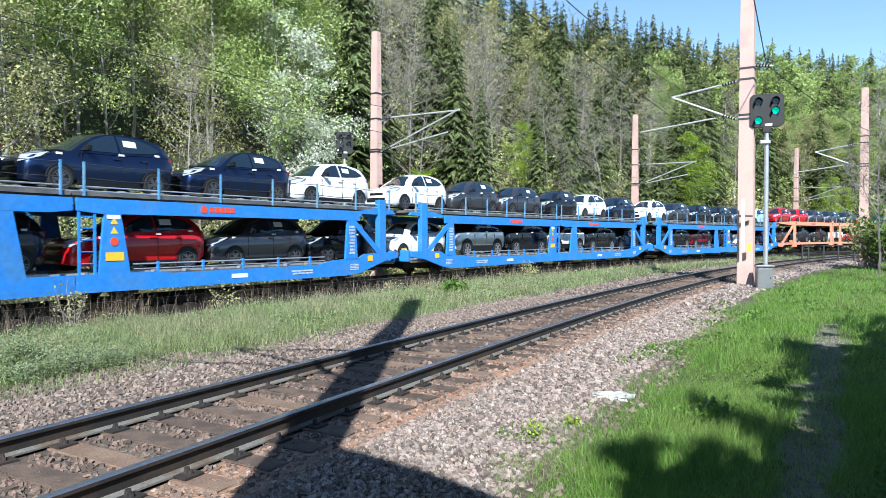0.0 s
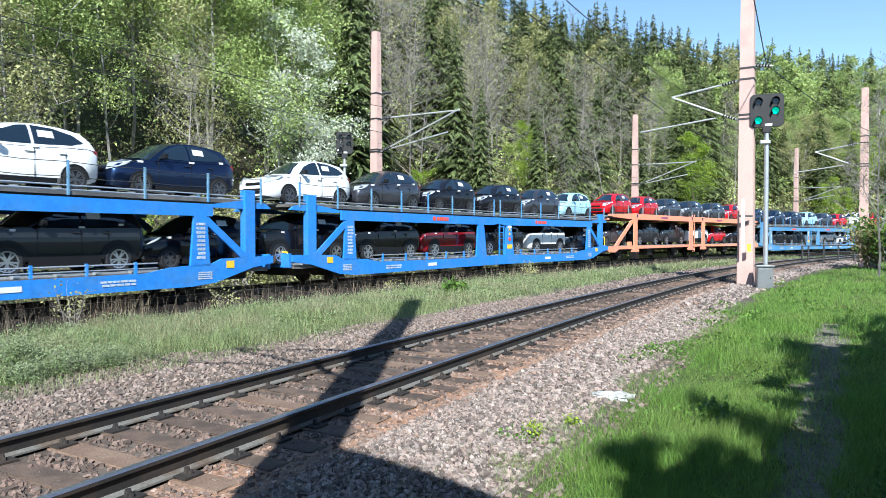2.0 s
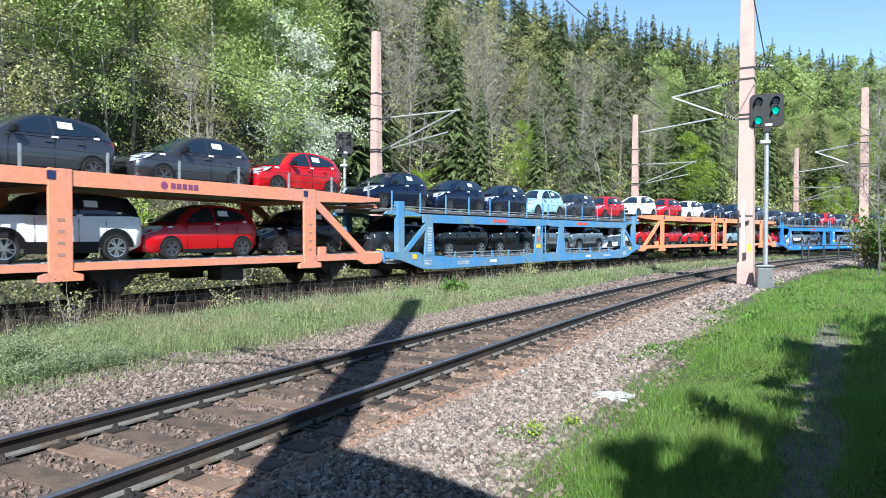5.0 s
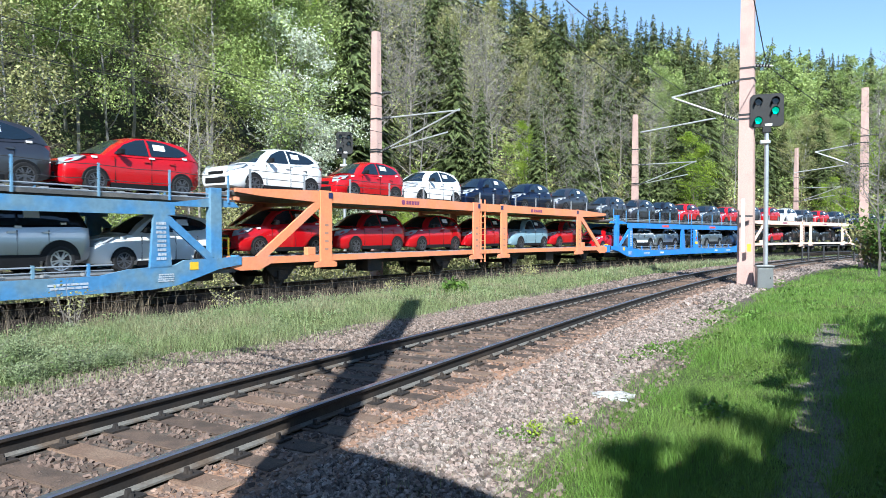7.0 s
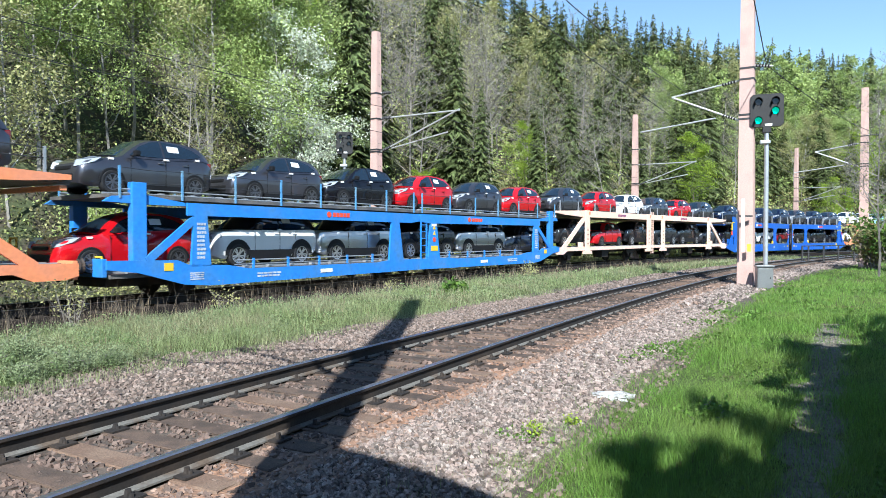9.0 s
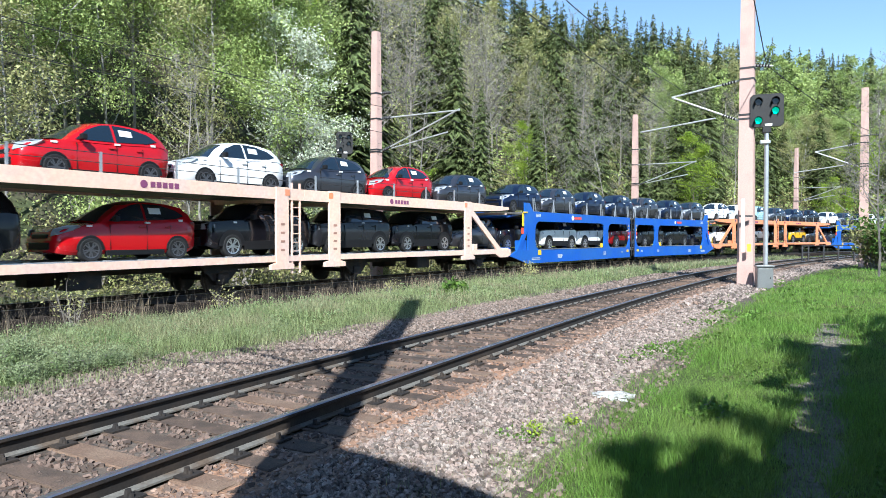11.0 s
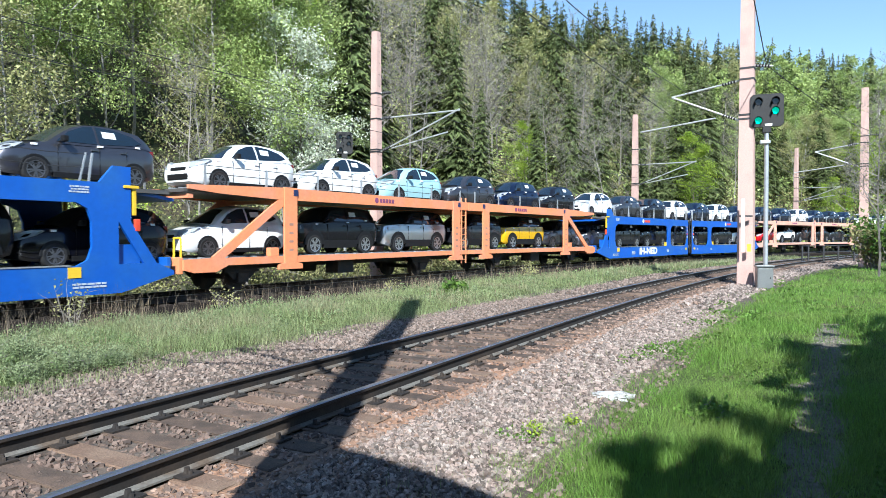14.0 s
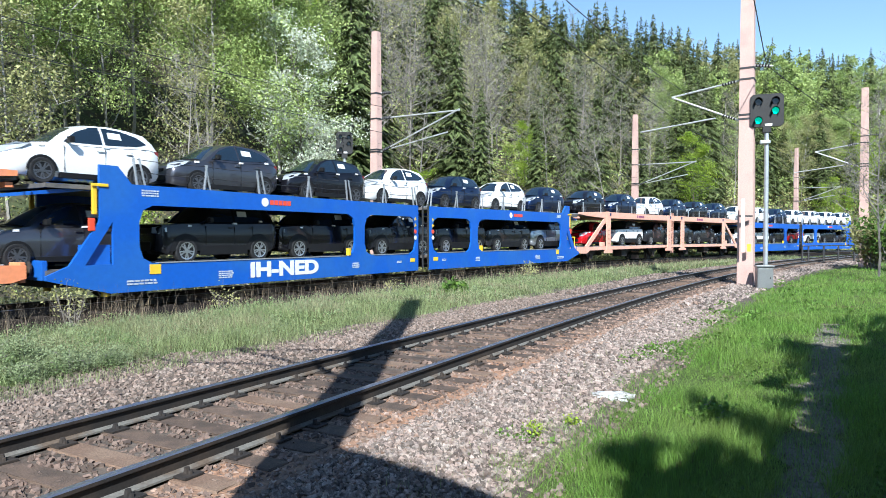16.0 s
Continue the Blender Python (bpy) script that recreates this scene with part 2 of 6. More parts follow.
# ---- cars carried by the train: front towards -x, wheels on z = 0 ----
def car_station(kind, x):
    """Half width, lower edge, waist and waist half width at x."""
    L, wid = kind["len"], kind["half"]
    e = min(x + L / 2, L / 2 - x)
    k = max(0.0, min(1.0, e / kind["round"]))
    half = wid * (0.72 + 0.28 * math.sqrt(1 - (1 - k) ** 2))
    return half


def lerp_line(pts, x):
    for (x0, z0), (x1, z1) in zip(pts, pts[1:]):
        if x <= x1:
            k = max(0.0, (x - x0) / (x1 - x0))
            return z0 + (z1 - z0) * k
    return pts[-1][1]


HATCH = dict(len=3.84, half=0.835, round=0.55, wheel=0.295, axles=(-1.16, 1.22), low=[(-1.92, 0.24), (-1.6, 0.17), (1.6, 0.19), (1.92, 0.30)],
             hood=[(-1.92, 0.52), (-1.86, 0.70), (-1.70, 0.80), (-1.2, 0.905), (-0.86, 0.965), (0.3, 0.985), (1.5, 1.06), (1.83, 1.02), (1.92, 0.66)],
             roof=[(-1.06, 0.95), (-0.60, 1.23), (-0.26, 1.41), (0.1, 1.50), (0.55, 1.535), (1.05, 1.505), (1.50, 1.415), (1.72, 1.22), (1.83, 1.0)],
             side=[(-0.66, 0.995), (-0.30, 1.27), (0.06, 1.42), (0.30, 1.455), (0.30, 1.015)],
             rear=[(0.36, 1.02), (0.36, 1.455), (0.85, 1.435), (1.28, 1.32), (1.50, 1.16), (1.2, 1.075)])
SUV = dict(len=4.12, half=0.90, round=0.27, top=0.945, wheel=0.345, axles=(-1.30, 1.24), low=[(-2.06, 0.36), (-1.75, 0.24), (1.7, 0.26), (2.06, 0.38)],
           hood=[(-2.06, 0.60), (-2.04, 0.95), (-1.96, 1.04), (-1.3, 1.09), (-0.92, 1.105), (0.3, 1.10), (1.7, 1.13), (1.97, 1.10), (2.06, 0.72)],
           roof=[(-1.02, 1.09), (-0.72, 1.33), (-0.45, 1.545), (-0.1, 1.635), (0.5, 1.655), (1.2, 1.64), (1.70, 1.60), (1.87, 1.36), (1.98, 1.10)],
           side=[(-0.68, 1.14), (-0.36, 1.46), (-0.10, 1.55), (0.34, 1.57), (0.34, 1.14)],
           rear=[(0.40, 1.14), (0.40, 1.57), (1.05, 1.55), (1.45, 1.50), (1.52, 1.18), (1.3, 1.15)])


def build_car(name, kind, paint, label):
    car = new(name)
    tagged(car, label, "car", "cars on the train")
    L, hw = kind["len"], kind["half"]
    xs = sorted({round(x, 3) for x in [p[0] for p in kind["hood"]] + [-L / 2 + 0.12, -L / 2 + 0.3, L / 2 - 0.12, L / 2 - 0.3, L / 2 - 0.5] + [i * 0.3 for i in range(-6, 7)] if abs(x) <= L / 2})
    bm = bmesh.new()
    rings = []
    for x in xs:
        half, lo, top = car_station(kind, x), lerp_line(kind["low"], x), lerp_line(kind["hood"], x)
        mid = lo + (top - lo) * 0.55
        sec = [(0, lo), (half * 0.86, lo), (half * 0.97, lo + 0.10), (half, mid), (half * 0.975, lo + (top - lo) * 0.82), (half * kind.get("top", 0.90), top - 0.015), (half * 0.55, top + 0.012), (0, top + 0.02)]
        pts = [(-y, z) for y, z in sec] + [(y, z) for y, z in sec[-2:0:-1]]
        rings.append([bm.verts.new((x, y, z)) for y, z in pts])
    n = len(rings[0])
    for a, b in zip(rings, rings[1:]):
        for i in range(n):
            bm.faces.new((a[i], a[(i + 1) % n], b[(i + 1) % n], b[i]))
    bm.faces.new(rings[0])
    bm.faces.new(rings[-1])
    shell = bm
    # cabin shell: a part of its own where it has another colour
    if kind is SUV:
        for f in bm.faces:
            f.smooth = True
        bm = bmesh.new()
    rx = sorted({p[0] for p in kind["roof"]})
    bow = lambda x, f: 0.20 * f * f * max(0.0, min(1.0, (0.15 - x) / 0.45))
    rings = []
    for x in rx:
        base, top = lerp_line(kind["hood"], x) - 0.03, lerp_line(kind["roof"], x)
        t = max(top, base + 0.01)
        w0 = car_station(kind, x) * 0.93
        w1 = w0 - 0.27 * min(1, (t - base) / 0.45) * (0.72 if kind is SUV else 1.0)
        pts = [(-w0, base), (-(w0 * 0.35 + w1 * 0.65), base + (t - base) * 0.70), (-w1, base + (t - base) * 0.94), (-w1 * 0.6, t - 0.002), (0, t + 0.022)]
        pts += [(-y, z) for y, z in pts[-2::-1]]
        rings.append([bm.verts.new((x + bow(x, y / w0), y, z)) for y, z in pts])
    n = len(rings[0])
    for a, b in zip(rings, rings[1:]):
        for i in range(n - 1):
            bm.faces.new((a[i], a[i + 1], b[i + 1], b[i]))
    for f in bm.faces:
        f.smooth = True
    if kind is SUV:
        part("cabin", bm, M_CAR["black"], car, "glossy black roof and pillars", smooth_shade=True)

    def cabin_y(x, z):
        base, t = lerp_line(kind["hood"], x) - 0.03, lerp_line(kind["roof"], x)
        t = max(t, base + 0.01)
        w0 = car_station(kind, x) * 0.93
        w1 = w0 - 0.27 * min(1, (t - base) / 0.45) * (0.72 if kind is SUV else 1.0)
        k = (z - base) / (t - base)
        wm = w0 * 0.35 + w1 * 0.65
        return w0 + (wm - w0) * k / 0.70 if k < 0.70 else wm + (w1 - wm) * (k - 0.70) / 0.24

    for s in (-1, 1):
        for nm, poly in (("front_side_window", kind["side"]), ("rear_side_window", kind["rear"])):
            bm = bmesh.new()
            cx, cz = sum(p[0] for p in poly) / len(poly), sum(p[1] for p in poly) / len(poly)
            fine = []
            for p, q in zip(poly, poly[1:] + poly[:1]):
                fine += [(p[0] + (q[0] - p[0]) * k / 3, p[1] + (q[1] - p[1]) * k / 3) for k in range(3)]
            outer = [bm.verts.new((x, s * (cabin_y(x, z) + 0.012), z)) for x, z in fine]
            inner = [bm.verts.new((cx + (x - cx) * 0.5, s * (cabin_y(cx + (x - cx) * 0.5, cz + (z - cz) * 0.5) + 0.014), cz + (z - cz) * 0.5)) for x, z in fine]
            m = len(fine)
            for i in range(m):
                bm.faces.new((outer[i], outer[(i + 1) % m], inner[(i + 1) % m], inner[i]))
            bm.faces.new(inner)
            win = part(nm, bm, M_GLASS, car)
            if nm == "rear_side_window" and s < 0:
                bm = bmesh.new()
                x0, x1, z1 = poly[0][0] + 0.12, poly[0][0] + 0.46, poly[1][1] - 0.10
                vs = [bm.verts.new((x, s * (cabin_y(x, z) + 0.022), z)) for x, z in ((x0, z1 - 0.16), (x1, z1 - 0.16), (x1, z1), (x0, z1))]
                bm.faces.new(vs)
                part("paper_sheet", bm, M_PAPER, win, "white delivery sheet taped inside the window")
    for nm, (i0, i1) in (("windscreen", (0, 2)), ("rear_window", (-3, -1))):
        pts = kind["roof"]
        a, b = (pts[i0], pts[i1]) if nm == "windscreen" else (pts[i1], pts[i0])
        bm = bmesh.new()
        rows = []
        for k in (0.06, 0.35, 0.65, 0.96):
            x = a[0] + (b[0] - a[0]) * k
            z = lerp_line(pts, x)
            w = cabin_y(x, z - 0.001 - (z - lerp_line(kind["hood"], x)) * 0.10) * 0.93
            out = -0.016 if nm == "windscreen" else 0.016
            rows.append([bm.verts.new((x + out + (bow(x, f * 0.86) if nm == "windscreen" else -0.04 * abs(f) ** 2), f * w, z + 0.036 - 0.065 * abs(f) ** 2)) for f in (-1, -0.6, 0, 0.6, 1)])
        for p, q in zip(rows, rows[1:]):
            for i in range(4):
                bm.faces.new((p[i], p[i + 1], q[i + 1], q[i]))
        part(nm, bm, M_GLASS, car, smooth_shade=True)
    # wheels, arches
    r = kind["wheel"]
    rim = M_ALLOY if kind is SUV else M_DARKRIM
    for x in kind["axles"]:
        for s in (-1, 1):
            ring = []
            arch = shell if kind is HATCH else bmesh.new()
            for i in range(13):
                a = math.pi * i / 12
                ring.append([arch.verts.new((x + rr * math.cos(a), s * (hw * 1.004 + dy), r + rr * math.sin(a))) for rr, dy in ((r + (0.052 if kind is HATCH else 0.125), 0.004), (r + 0.035, 0.012), (r + 0.03, -0.12))])
            made = []
            for a, b in zip(ring, ring[1:]):
                made += [arch.faces.new((a[0], b[0], b[1], a[1])), arch.faces.new((a[1], b[1], b[2], a[2]))]
            made.append(arch.faces.new([k[1] for k in ring]))
            for f in made:
                f.material_index = 1 if kind is HATCH else 0
            if kind is SUV:
                part("wheel_arch", arch, M_TRIM, car)
            bm = bmesh.new()
            lathe(bm, [(r * 0.62, s * 0.085), (r * 0.70, s * 0.10), (r * 0.93, s * 0.10), (r, s * 0.07), (r, -s * 0.09), (r * 0.6, -s * 0.09)], 16)
            w = part("wheel", bm, M_BLACK, car, smooth_shade=True)
            w.location = (x, s * (hw - 0.075), r)
            bm = bmesh.new()
            lathe(bm, [(r * 0.13, s * 0.098), (r * 0.16, s * 0.098), (r * 0.18, s * 0.088), (r * 0.17, s * 0.07)], 10)
            for k in range(10):
                a = 2 * math.pi * k / 10 + (0.12 if k % 2 else -0.12)
                bar(bm, (r * 0.12 * math.cos(a), r * 0.12 * math.sin(a)), (r * 0.64 * math.cos(a), r * 0.64 * math.sin(a)), r * 0.11, s * 0.088, s * 0.097)
            for k in range(14):
                a, b = 2 * math.pi * k / 14, 2 * math.pi * (k + 1) / 14
                v = [bm.verts.new((rr * r * math.cos(c), s * yy, rr * r * math.sin(c))) for c, rr, yy in ((a, 0.61, 0.100), (b, 0.61, 0.100), (b, 0.70, 0.106), (a, 0.70, 0.106))]
                bm.faces.new(v)
            part("rim", bm, rim, w)
    # lamps, grille, mirrors, handles
    hz = lerp_line(kind["hood"], -L / 2 + 0.12)
    for s in (-1, 1):
        bm = bmesh.new()
        if kind is HATCH:
            pts = [(-L / 2 + 0.02, 0.48, 0.61), (-L / 2 + 0.10, 0.68, 0.64), (-L / 2 + 0.36, 0.79, 0.74), (-L / 2 + 0.54, 0.79, 0.86), (-L / 2 + 0.30, 0.70, 0.86), (-L / 2 + 0.08, 0.48, 0.77)]
        else:
            pts = [(-L / 2 + 0.0, 0.50, 0.80), (-L / 2 + 0.06, 0.72, 0.80), (-L / 2 + 0.22, 0.85, 0.84), (-L / 2 + 0.22, 0.84, 0.96), (-L / 2 + 0.06, 0.70, 0.985), (-L / 2 + 0.01, 0.50, 0.96)]
        f = [bm.verts.new((x - 0.03, s * (y + 0.03), z + 0.015)) for x, y, z in pts]
        b = [bm.verts.new((x + 0.08, s * (y - 0.07), z - 0.02)) for x, y, z in pts]
        bm.faces.new(f)
        for i in range(6):
            bm.faces.new((f[i], f[(i + 1) % 6], b[(i + 1) % 6], b[i]))
        part("headlight", bm, M_LAMP, car)
        bm = bmesh.new()
        zt = 0.96 if kind is HATCH else 0.93
        box(bm, L / 2 - 0.22, L / 2 - 0.075, s * (hw * 0.70), s * (hw * 0.865), zt - 0.16, zt + 0.05, 0.03)
        part("tail_light", bm, M_TAIL, car)
        bm = bmesh.new()
        mx, mz = kind["side"][0][0] + 0.10, kind["side"][0][1] + 0.03
        box(bm, mx - 0.07, mx + 0.06, s * (hw + 0.02), s * (hw + 0.17), mz - 0.05, mz + 0.09, 0.03)
        box(bm, mx - 0.02, mx + 0.04, s * (hw - 0.12), s * (hw + 0.05), mz - 0.04, mz + 0.0)
        part("mirror", bm, M_TRIM, car)
    bm = bmesh.new()
    box(bm, -L / 2 - 0.025, -L / 2 + 0.12, -0.46, 0.46, 0.30 if kind is HATCH else 0.34, 0.47 if kind is HATCH else 0.60, 0.03)
    box(bm, -L / 2 - 0.012, -L / 2 + 0.10, -0.34 if kind is HATCH else -0.50, 0.34 if kind is HATCH else 0.50, 0.56 if kind is HATCH else 0.80, 0.66 if kind is HATCH else 0.96, 0.03)
    part("grille", bm, M_TRIM, car)
    for s in (-1, 1):
        for hx in (0.12, 0.86):
            hz = (0.90 if kind is HATCH else 1.03) - 0.06
            box(shell, hx, hx + 0.17, s * (hw * 0.95), s * (hw * 0.985 + 0.025), hz, hz + 0.03)
    # foam guards on the door edges and a pad on the front wing
    bm = bmesh.new()
    for s in (-1, 1):
        for hx, hz, lx, lz in ((0.30, kind["side"][0][1] - 0.055, 0.13, 0.045), (1.30, kind["side"][0][1] + 0.02, 0.11, 0.05), (-1.22, 0.84 if kind is HATCH else 1.0, 0.12, 0.05)):
            y = car_station(kind, hx) * (0.93 if hx < 1.2 else 0.91)
            box(bm, hx, hx + lx, s * (y - 0.05), s * (y + 0.035), hz, hz + lz)
    tagged(part("foam_guard", bm, M_PAPER, car), "white protective foam on the door edges", kind="stuff")
    before = len(shell.faces)
    for s in (-1, 1):
        bm = bmesh.new()
        box(bm, kind["axles"][0] + r + 0.1, kind["axles"][1] - r - 0.1, s * hw * 0.90, s * (hw * (0.985 if kind is HATCH else 1.006)), lerp_line(kind["low"], 0) - 0.03, lerp_line(kind["low"], 0) + (0.10 if kind is HATCH else 0.24), 0.012)
        part("sill_trim", bm, M_TRIM, car)
    for s in (-1, 1):
        zb = 0.90 if kind is HATCH else 1.03
        for sx, z0 in ((-0.66, 0.30), (0.33, 0.26), (1.02 if kind is HATCH else 1.0, 0.62)):
            box(shell, sx - 0.0022, sx + 0.0022, s * hw * 0.955, s * hw * 1.001, z0, zb)
    shell.faces.ensure_lookup_table()
    for f in shell.faces[before:]:
        f.material_index = 1
    body = part("body", shell, [M_CAR[paint], M_TRIM], car)
    body.data.set_sharp_from_angle(angle=radians(38))
    return car


PAINT_WORDS = {"navy": "dark blue metallic", "grey": "dark grey metallic", "black": "glossy black", "white": "plain white", "red": "bright red", "crimson": "deep red", "graphite": "dark graphite", "mint": "pale mint blue",
               "silver": "silver grey", "yellow": "bright yellow", "ice": "pale steel blue"}
BUILT_CARS = {}


def load_car(kind_name, paint, u, z):
    key = (kind_name, paint)
    if key in BUILT_CARS:
        car = copy_thing(BUILT_CARS[key], pose(u, 0, z))
    else:
        words = "five-door hatchback on the wagon deck" if kind_name == "hatchback" else "black-roofed off-road car on the wagon deck"
        car = BUILT_CARS[key] = build_car(kind_name + "_car", HATCH if kind_name == "hatchback" else SUV, paint, PAINT_WORDS[paint] + " " + words)
    MOVING.append((car, u, z, False))


# upper and lower loads of each wagon: metres along the train, paint; in the lower row s marks an off-road car
LOADS = {
    "a": ("old", [(-110.9, "navy"), (-106.7, "navy"), (-102.45, "navy"), (-98.55, "white")],
          [(-110.0, "black"), (-105.7, "red"), (-101.7, "grey"), (-97.8, "black")]),
    "b": ("old", [(-93.5, "white"), (-89.3, "grey"), (-85.1, "grey"), (-80.9, "black"), (-77.1, "white"), (-73.0, "navy")],
          [(-93.6, "white"), (-89.0, "s silver"), (-84.7, "s black"), (-80.3, "s white"), (-76.1, "s graphite"), (-72.2, "black")]),
    "c": ("old", [(-67.9, "white"), (-63.7, "grey"), (-59.5, "black"), (-55.35, "black"), (-51.3, "grey"), (-47.45, "mint")],
          [(-68.2, "s black"), (-64.0, "s black"), (-59.8, "s crimson"), (-55.5, "s black"), (-51.0, "s white"), (-47.0, "black")]),
    "d": ("orange", [(-41.75, "red"), (-37.52, "red"), (-33.6, "grey"), (-29.4, "grey"), (-25.1, "grey"), (-21.1, "red")],
          [(-42.6, "grey"), (-37.8, "s graphite"), (-33.4, "s graphite"), (-28.9, "s white"), (-24.9, "red"), (-21.0, "black")]),
    "e": ("old", [(-15.9, "navy"), (-11.5, "navy"), (-7.5, "navy"), (-3.6, "mint"), (0.4, "grey"), (4.4, "red")],
          [(-15.7, "s graphite"), (-11.5, "s black"), (-7.3, "s black"), (-3.1, "s silver"), (1.1, "s silver"), (5.1, "white")]),
    "f": ("orange", [(9.3, "white"), (13.8, "red"), (17.9, "white"), (22.1, "navy"), (26.4, "navy"), (30.8, "grey")],
          [(9.5, "red"), (13.9, "red"), (17.9, "red"), (22.0, "red"), (26.0, "ice"), (30.1, "red")]),
    "g": ("old", [(36.05, "grey"), (40.55, "grey"), (44.5, "black"), (48.5, "red"), (52.6, "grey"), (56.5, "red")],
          [(35.5, "red"), (40.0, "s white"), (44.2, "s silver"), (48.4, "s graphite"), (52.6, "s silver"), (56.7, "grey")]),
    "h": ("pale", [(61.3, "grey"), (65.8, "red"), (69.9, "white"), (74.0, "grey"), (78.1, "red"), (82.3, "grey")],
          [(61.9, "s graphite"), (66.6, "red"), (70.9, "s black"), (75.1, "s graphite"), (79.3, "s black"), (83.3, "grey")]),
    "i": ("modern", [(87.6, "navy"), (91.5, "grey"), (95.4, "navy"), (99.4, "navy"), (103.4, "grey"), (107.6, "navy"), (111.8, "grey")],
          [(87.1, "s black"), (91.3, "s white"), (95.5, "s white"), (99.7, "s crimson"), (104.0, "s graphite"), (108.2, "s black"), (112.2, "black")]),
    "j": ("orange", [(116.8, "white"), (121.0, "white"), (125.2, "mint"), (129.5, "grey"), (133.8, "navy"), (137.9, "black")],
          [(116.4, "white"), (120.7, "s black"), (125.2, "s silver"), (129.8, "s graphite"), (134.0, "s yellow"), (138.1, "grey")]),
    "k": ("modern", [(142.75, "white"), (146.9, "grey"), (151.1, "black"), (155.0, "white"), (159.1, "navy"), (163.2, "white"), (167.4, "navy")],
          [(142.2, "grey"), (146.6, "s graphite"), (150.8, "s black"), (155.0, "s graphite"), (159.2, "s black"), (163.4, "s graphite"), (167.6, "s silver")]),
    "l": ("pale", [(172.6, "black"), (177.2, "navy"), (181.5, "white"), (185.5, "navy"), (189.6, "black"), (193.5, "navy")],
          [(173.4, "red"), (177.8, "s white"), (182.2, "s graphite"), (186.4, "s black"), (190.6, "s graphite"), (194.4, "black")]),
    "m": ("modern", [(198.4, "white"), (202.8, "white"), (207.0, "navy"), (211.2, "white"), (215.4, "white"), (219.5, "white"), (223.5, "white")],
          [(198.2, "white"), (202.4, "s white"), (206.6, "s graphite"), (210.8, "s crimson"), (215.0, "s white"), (219.2, "s black"), (223.2, "grey")]),
}
WAGON_ENDS = {"a": (-120.77, -95.67), "b": (-95.5, -69.8), "c": (-69.5, -44.8), "d": (-45.1, -17.4), "e": (-17.4, 6.95), "f": (6.95, 33.6), "g": (34.1, 59.3), "h": (58.8, 85.2),
              "i": (85.2, 113.9), "j": (113.9, 141.1), "k": (141.1, 170.0), "l": (170.0, 196.2), "m": (196.2, 224.6)}
FLOORS = {"old": (2.64, 0.70), "orange": (2.89, 0.98), "pale": (2.89, 0.98), "modern": (2.79, 0.86)}
# ---- car-carrying wagons: each is half of a close-coupled pair, outer end towards -x ----
def sign_bars(parent, side, d, z, w, h, rows, mat=None, name="stencil_text"):
    """Unreadable stencilled writing as bars of its size."""
    bm = bmesh.new()
    rnd = random.Random(int(d * 100) + rows)
    for i in range(rows):
        zz = z + h * (rows - 1 - i) / max(1, rows)
        x = d
        while x < d + w - 0.04:
            l = rnd.uniform(0.06, 0.22) * max(w, 0.4)
            x1 = min(d + w, x + l)
            box(bm, x, x1, side * 1.504, side * 1.510, zz, zz + h / rows * 0.62)
            x = x1 + 0.03 * max(w, 0.6)
    return tagged(part(name, bm, mat or M_STENCIL, parent), kind="stuff")


def plate(parent, name, mat, side, x0, x1, z0, z1, label=""):
    return part(name, box(bmesh.new(), x0, x1, side * 1.502, side * 1.512, z0, z1), mat, parent, label)


def wheelset(parent, x, r=0.40):
    bm = bmesh.new()
    for s in (-1, 1):
        lathe(bm, [(r * 0.45, s * 0.76), (r * 0.5, s * 0.80), (r * 0.80, s * 0.78), (r, s * 0.80), (r, s * 0.69), (r + 0.028, s * 0.68), (r + 0.028, s * 0.65), (r * 0.5, s * 0.66)], 24)
        box(bm, -0.19, 0.19, s * 0.92, s * 1.14, -0.14, 0.15, 0.03)
        box(bm, -0.62, 0.62, s * 0.98, s * 1.08, 0.17, 0.23)
    tube(bm, (0, -0.9, 0), (0, 0.9, 0), 0.08)
    w = part("wheelset", bm, M_UNDER, parent)
    w.location = (x, 0, r)
    return w


def buffers(parent, x, colour, z=0.98):
    for s in (-1, 1):
        bm = bmesh.new()
        tube(bm, (x + 0.30, s * 0.875, z), (x + 0.04, s * 0.875, z), 0.10, n=12)
        tube(bm, (x + 0.04, s * 0.875, z), (x - 0.22, s * 0.875, z), 0.075, n=12)
        tube(bm, (x - 0.22, s * 0.875, z), (x - 0.27, s * 0.875, z), 0.20, 0.185, 16)
        part("buffer", bm, M_UNDER, parent)
    bm = bmesh.new()
    box(bm, x + 0.02, x + 0.14, -1.35, 1.35, z - 0.28, z + 0.16, 0.015)
    part("head_beam", bm, colour, parent)
    bm = bmesh.new()
    box(bm, x - 0.30, x + 0.05, -0.05, 0.05, z - 0.12, z - 0.02)
    part("coupling", bm, M_UNDER, parent)
    for s in (-0.3, 0.3):
        part("brake_hose", polytube(bmesh.new(), [(x + 0.02 - 0.26 * k / 6, s, z - 0.14 - 0.22 * math.sin(math.pi * k / 8)) for k in range(7)], 0.025, 6), M_UNDER, parent)


def ladder(parent, d, side, z0, z1, mat, w=0.36):
    bm = bmesh.new()
    y = side * 1.46
    for x in (d, d + w):
        box(bm, x - 0.025, x + 0.025, y - 0.025, y + 0.025, z0, z1)
    z = z0 + 0.15
    while z < z1 - 0.05:
        tube(bm, (d, y, z), (d + w, y, z), 0.015, n=6)
        z += 0.27
    part("ladder", bm, mat, parent)


